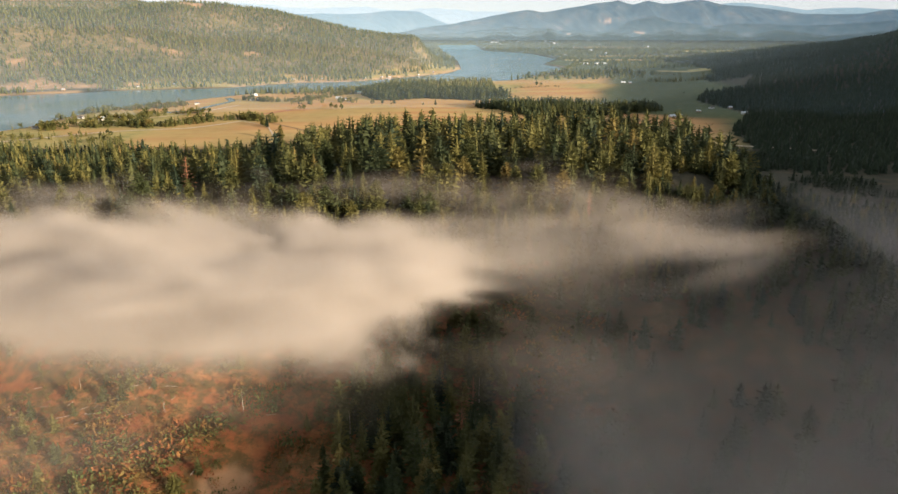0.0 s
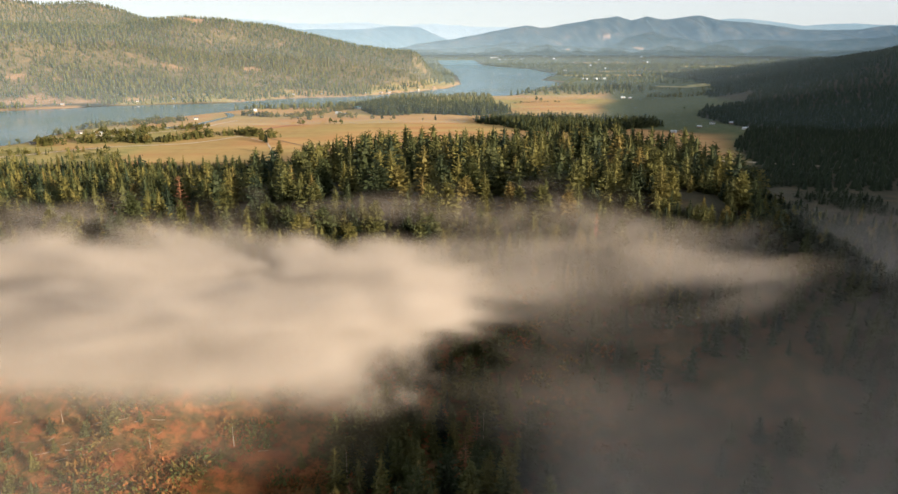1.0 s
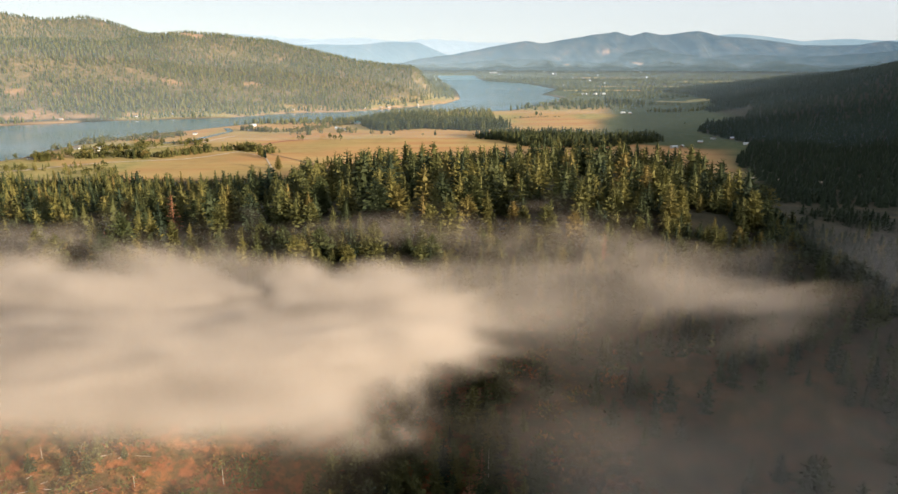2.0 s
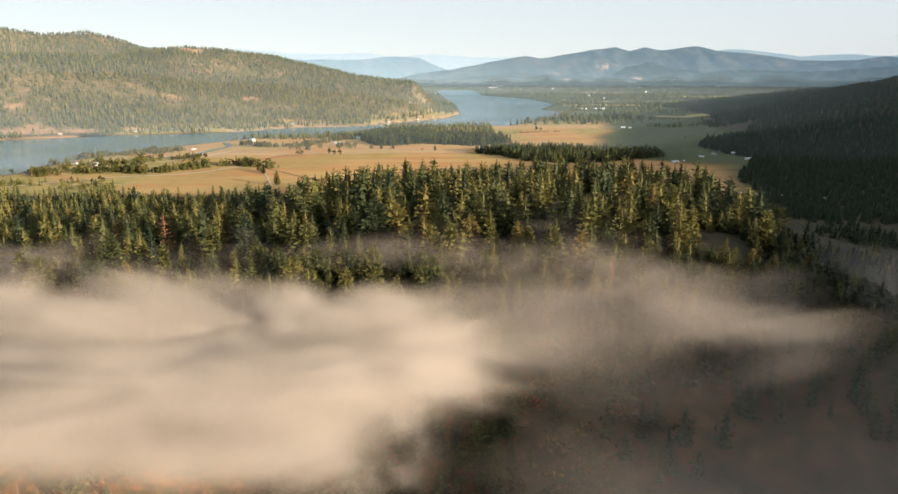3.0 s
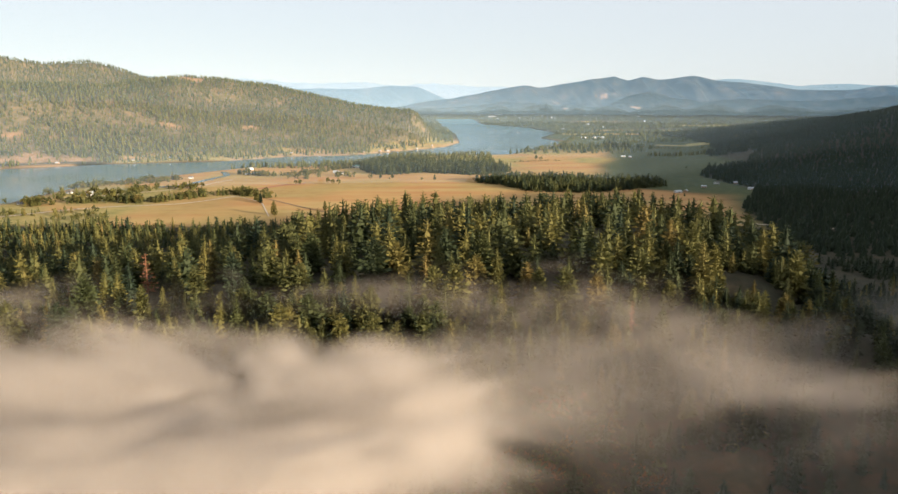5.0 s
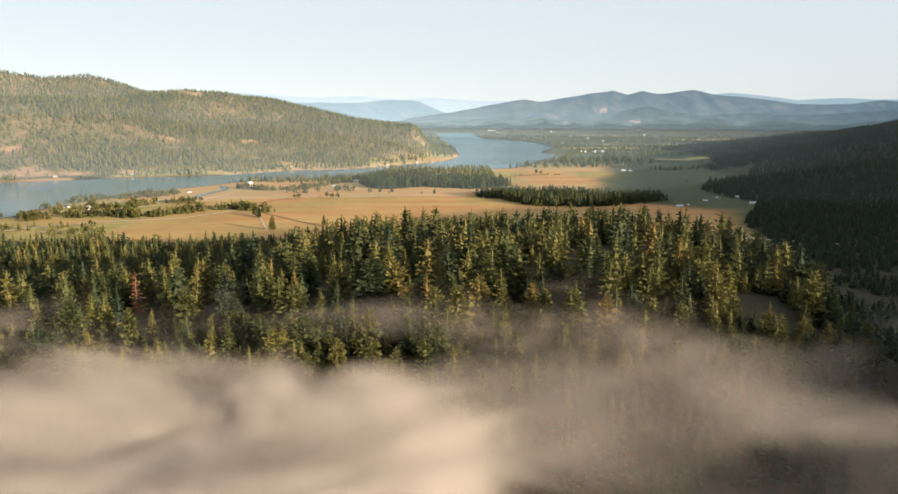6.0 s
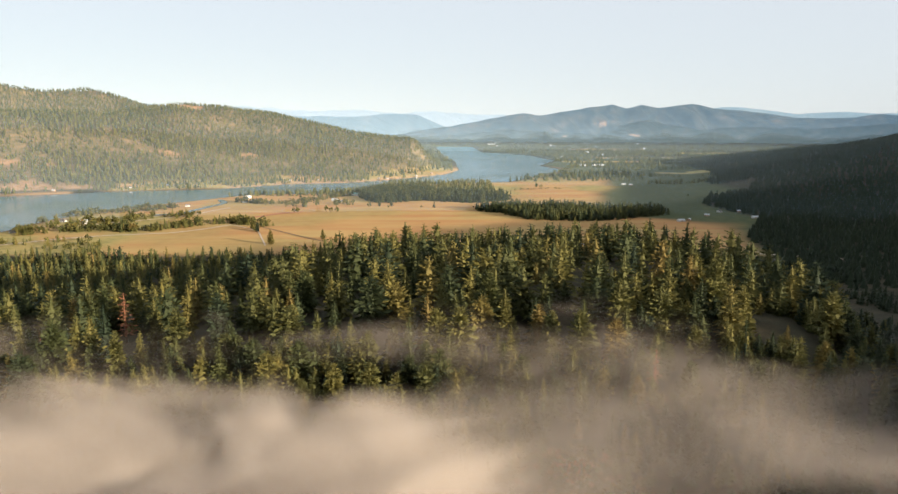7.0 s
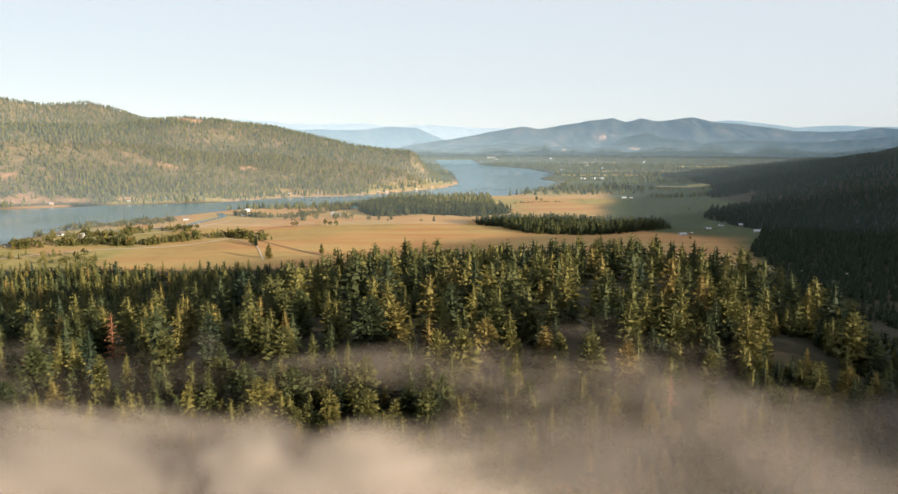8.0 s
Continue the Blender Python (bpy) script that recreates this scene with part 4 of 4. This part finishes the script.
def gable_mesh(name, half_l, half_w, eaves, ridge_z, mat, wall):
    """Either the walls with their gables, or the two roof slabs over them."""
    if wall:
        ring = [(-half_w, -0.5), (half_w, -0.5), (half_w, eaves), (0, ridge_z), (-half_w, eaves)]
        faces = [(0, 1, 2, 3, 4), (9, 8, 7, 6, 5)] + [(i, i + 5, (i + 1) % 5 + 5, (i + 1) % 5) for i in range(5)]
    else:
        o = 0.5
        drop = o * (ridge_z - eaves) / half_w
        ring = [(-half_w - o, eaves - drop), (0, ridge_z + 0.05), (half_w + o, eaves - drop), (half_w + o, eaves - drop + 0.3), (0, ridge_z + 0.38), (-half_w - o, eaves - drop + 0.3)]
        faces = [(0, 1, 4, 5), (1, 2, 3, 4), (11, 10, 7, 6), (10, 9, 8, 7)] + [(i, i + 6, (i + 1) % 6 + 6, (i + 1) % 6) for i in range(6)]
        half_l = half_l + o
    verts = [(-half_l, y, z) for y, z in ring] + [(half_l, y, z) for y, z in ring]
    me = bpy.data.meshes.new(name)
    me.from_pydata(verts, [], faces)
    bm = bmesh.new()
    bm.from_mesh(me)
    bmesh.ops.recalc_face_normals(bm, faces=bm.faces[:])
    bm.to_mesh(me)
    bm.free()
    me.materials.append(mat)
    return me


def part(name, me, parent):
    ob = new(name, me)
    ob.parent = parent
    return ob


def house_model(name, label, category, length, width, eaves, ridge_z, wall_mat, roof_mat, chimney=False, big_door=False):
    top = tagged(new(name), label, category)
    part("wall", gable_mesh("wall", length / 2, width / 2, eaves, ridge_z, wall_mat, True), top)
    roof = part("roof", gable_mesh("roof", length / 2, width / 2, eaves, ridge_z, roof_mat, False), top)
    if chimney:
        part("chimney", box_mesh("chimney", (length * 0.2, -0.4, ridge_z - 1), (length * 0.2 + 0.8, 0.4, ridge_z + 1.1), mat_wood_wall), roof)
    wide, high = (3.6, 3.4) if big_door else (1.0, 2.05)
    part("door", box_mesh("door", (-wide / 2, -width / 2 - 0.06, 0), (wide / 2, -width / 2 + 0.05, high), mat_wood_wall, 0.02), top)
    for wx_ in (-length * 0.34, length * 0.34):
        for side in (-1, 1):
            w_ = part("window", box_mesh("window", (wx_ - 0.75, side * width / 2 - 0.07, 0.9), (wx_ + 0.75, side * width / 2 + 0.07, 2.2), mat_white_paint, 0.02), top)
            part("pane", box_mesh("pane", (wx_ - 0.65, side * width / 2 - 0.09, 1.0), (wx_ + 0.65, side * width / 2 + 0.09, 2.1), mat_pane, 0.01), w_)
    return top


def settle(model, x, y, turn, group, scale=1.0):
    X, Y, Z, k = squeeze(x, y, float(land(x, y)))
    m = pose(float(X), float(Y), float(Z), 0, 0, turn)
    if model in used:
        ob = copy_thing(model, m)
    else:
        used.add(model)
        ob = model
        ob.matrix_basis = m
    ob.scale = (float(k) * scale,) * 3
    return tagged(ob, group=group)


farmhouse = house_model("farmhouse", "white farmhouse with a pale metal roof", "house", 15, 9, 4.2, 7, mat_white_paint, mat_metal_roof, True)
cottage = house_model("cottage", "small white cottage with a dark shingle roof", "house", 11, 8, 3, 5.5, mat_white_paint, mat_dark_roof, True)
barn = house_model("barn", "white barn with a bright metal roof", "barn", 20, 12, 4.5, 7.5, mat_white_paint, mat_metal_roof, big_door=True)
shed = house_model("shed", "weathered wooden shed with a metal roof", "shed", 10, 7, 3, 4.8, mat_wood_wall, mat_metal_roof, big_door=True)
cabin = house_model("shore_cabin", "brown wooden cabin on the river shore", "house", 13, 9, 3.5, 6.5, mat_wood_wall, mat_metal_roof, True)
hall = house_model("green_roofed_hall", "long hall with a green roof by the trees", "hall", 46, 16, 5, 8, mat_white_paint, mat_green_roof, big_door=True)
for x, y, a in [(-724, 1508, 25), (-294, 1958, -20), (-542, 2045, 60), (206, 1206, 15)]:
    settle(farmhouse, x, y, a, "farmhouses")
for x, y, a in [(-778, 1535, 60), (-691, 1540, 10), (-786, 1376, 40), (-277, 1943, 30), (-516, 1915, 70), (-628, 1822, 15), (619, 1718, 35)]:
    settle(cottage, x, y, a, "cottages")
for x, y, a in [(475, 1545, 15), (651, 1601, -10), (601, 2537, 5)]:
    settle(barn, x, y, a, "barns", 0.7)
for x, y, a in [(-723, 1462, 80), (495, 1557, 60), (661, 1717, 20), (563, 1642, -30), (618, 2512, 10), (-500, 1925, 10)]:
    settle(shed, x, y, a, "sheds")
settle(hall, -250, 2128, 25, "halls")
# cabins along the far shore
for i, (ax, ay) in enumerate([(-1000, 2352), (-905, 2412), (-880, 2428), (-560, 2660), (-470, 2715), (-310, 2760), (-255, 2822), (-225, 2842), (-120, 3010), (-60, 3125), (-1180, 2235)]):
    if i % 4:
        settle(cabin, ax - 4, ay + 22, (i * 53) % 180, "cabins on the far shore", 0.8)
    else:
        settle(cottage, ax - 4, ay + 22, (i * 37) % 180, "cabins on the far shore", 0.8)
# the town at the end of the river
town_house = house_model("town_house", "pale town house among far trees", "house", 22, 14, 7, 11, mat_white_paint, mat_metal_roof)
warehouse = house_model("warehouse", "long white warehouse at the edge of town", "warehouse", 80, 34, 9, 12, mat_white_paint, mat_metal_roof, big_door=True)
pick = random.Random(31)
for i in range(44):
    d = pick.choice([pick.uniform(4600, 7000), pick.uniform(6500, 11500)])
    u = pick.choice([pick.gauss(0.065, 0.014), pick.gauss(0.12, 0.04), pick.uniform(0.05, 0.28)])
    if river_distance(np.array(u * d), np.array(d)) > 40:
        settle(town_house, u * d, d, pick.uniform(0, 180), "town houses", pick.uniform(0.5, 1.1))
for x, y, a in [(696, 3817, 8), (784, 3830, 8), (560, 9000, 0), (900, 11000, 20), (740, 10500, 0)]:
    settle(warehouse, x, y, a, "warehouses", 0.7 if y < 5000 else 1.3)
mill = tagged(new("mill_tower"), "tall pale mill tower in the far town", "tower")
part("shaft", box_mesh("shaft", (-7, -7, 0), (7, 7, 46), mat_white_paint), mill)
part("cap", box_mesh("cap", (-8, -8, 46), (8, 8, 50), mat_metal_roof), mill)
settle(mill, 640, 10400, 10, "towers")

# a small work boat on the bend
boat = tagged(new("work_boat"), "small dark work boat on the river bend", "boat")
bm = bmesh.new()
rings = [[bm.verts.new((x_, w_ * f_, z_)) for f_, z_ in ((-1, 1.6), (-0.7, -0.3), (0, -0.6), (0.7, -0.3), (1, 1.6))] for x_, w_ in ((-9, 2.6), (-4, 3.2), (3, 3.0), (9, 0.3))]
for p, q in zip(rings, rings[1:]):
    for i in range(4):
        bm.faces.new((p[i], p[i + 1], q[i + 1], q[i]))
    bm.faces.new((p[4], p[0], q[0], q[4]))
bm.faces.new(rings[0])
bmesh.ops.recalc_face_normals(bm, faces=bm.faces[:])
hull = bpy.data.meshes.new("hull")
bm.to_mesh(hull)
bm.free()
hull.materials.append(mat_dark_roof)
part("hull", hull, boat)
part("cabin", box_mesh("cabin", (-6, -1.7, 1.6), (-1, 1.7, 4.4), mat_wood_wall), boat)
X, Y, Z, k = squeeze(441.0, 4577.0, 0.0)
boat.matrix_basis = pose(float(X), float(Y), float(Z), 0, 0, 15)
boat.scale = (float(k),) * 3

# ---- the logged slope ----
def shrub_of(seed):
    """A low bush: small leaves over a ragged dome."""
    rng = random.Random(seed)
    verts, faces = [], []
    for k in range(32):
        a, u = rng.uniform(0, 6.283), rng.random()
        r = 0.75 * math.sqrt(1 - u * u) * rng.uniform(0.4, 1.1)
        c = Vector((r * math.cos(a), r * math.sin(a), 0.75 * u * rng.uniform(0.7, 1.2)))
        way = Vector((rng.gauss(0, 1), rng.gauss(0, 1), rng.gauss(0.3, 0.8))).normalized()
        blade(verts, faces, c, way, rng.uniform(0.25, 0.45), rng.uniform(0.06, 0.12), 0.04, rng.uniform(-1.3, 1.3))
    return np.array([tuple(v) for v in verts]), np.array(faces)


SHRUBS = [shrub_of(s) for s in range(5)]
qx, qy = jittered(-230, 60, 140, 300, 2.3, 21)
keep = (value_noise(qx, qy, 22, 23) > 0.33) & (np.abs(qx) < 0.75 * qy + 20)
scattered("shrubs", "low green, rust and red shrubs on bare logged soil", "shrubs", SHRUBS, qx[keep], qy[keep], rng.uniform(0.7, 2.2, keep.sum()) * (1 + 1.2 * (value_noise(qx[keep], qy[keep], 14, 27) > 0.62)), mat_shrub, 22)


def log_mesh(seed):
    rng = random.Random(seed)
    n, verts, faces = 7, [], []
    for k, (f, r) in enumerate(((0, 0.9), (0.02, 1.0), (0.4, 0.8), (0.8, 0.55), (1, 0.35))):
        oy, oz = rng.uniform(-0.02, 0.02), rng.uniform(0, 0.015)
        verts += [(f - 0.5, oy + 0.026 * r * math.cos(6.2832 * i / n), oz + 0.022 + 0.026 * r * math.sin(6.2832 * i / n)) for i in range(n)]
        if k:
            b_ = (k - 1) * n
            faces += [(b_ + i, b_ + (i + 1) % n, b_ + n + (i + 1) % n, b_ + n + i) for i in range(n)]
    return mesh_of("log", verts, faces, mat_dead_wood, True)


LOGS = [log_mesh(s) for s in range(4)]
pick = random.Random(12)
for i in range(70):
    x, y = (pick.gauss(-118, 16), pick.gauss(226, 9)) if i % 2 else (pick.uniform(-180, -60), pick.uniform(170, 262))
    if i == 0:
        x, y = -78, 212
    ob = tagged(new("log", LOGS[i % 4]), "bleached fallen log lying on bare soil", "log", "fallen logs")
    dx = float(land(x + 2, y) - land(x - 2, y)) / 4
    ob.matrix_basis = pose(x, y, float(land(x, y)) + 0.05, 0, 0, pick.uniform(0, 180))
    size = pick.uniform(2, 6) if i else 9
    ob.scale = (size, size * pick.uniform(0.6, 0.9), size * 0.7)
snag = tagged(new("snag", trunk_mesh("snag", mat_dead_wood, 0.016, 0.98, 6, 3)), "bare bleached standing snag", "dead tree")
for i, (x, y, h) in enumerate([(-98, 262, 22), (-104, 266, 19), (-150, 255, 15), (-32, 205, 13), (-120, 238, 9), (-70, 218, 8), (10, 214, 17), (-185, 250, 14), (-128, 225, 6), (-96, 216, 6), (-60, 300, 16)]):
    plant(snag, x, y, h, "standing snags", 40 * i)
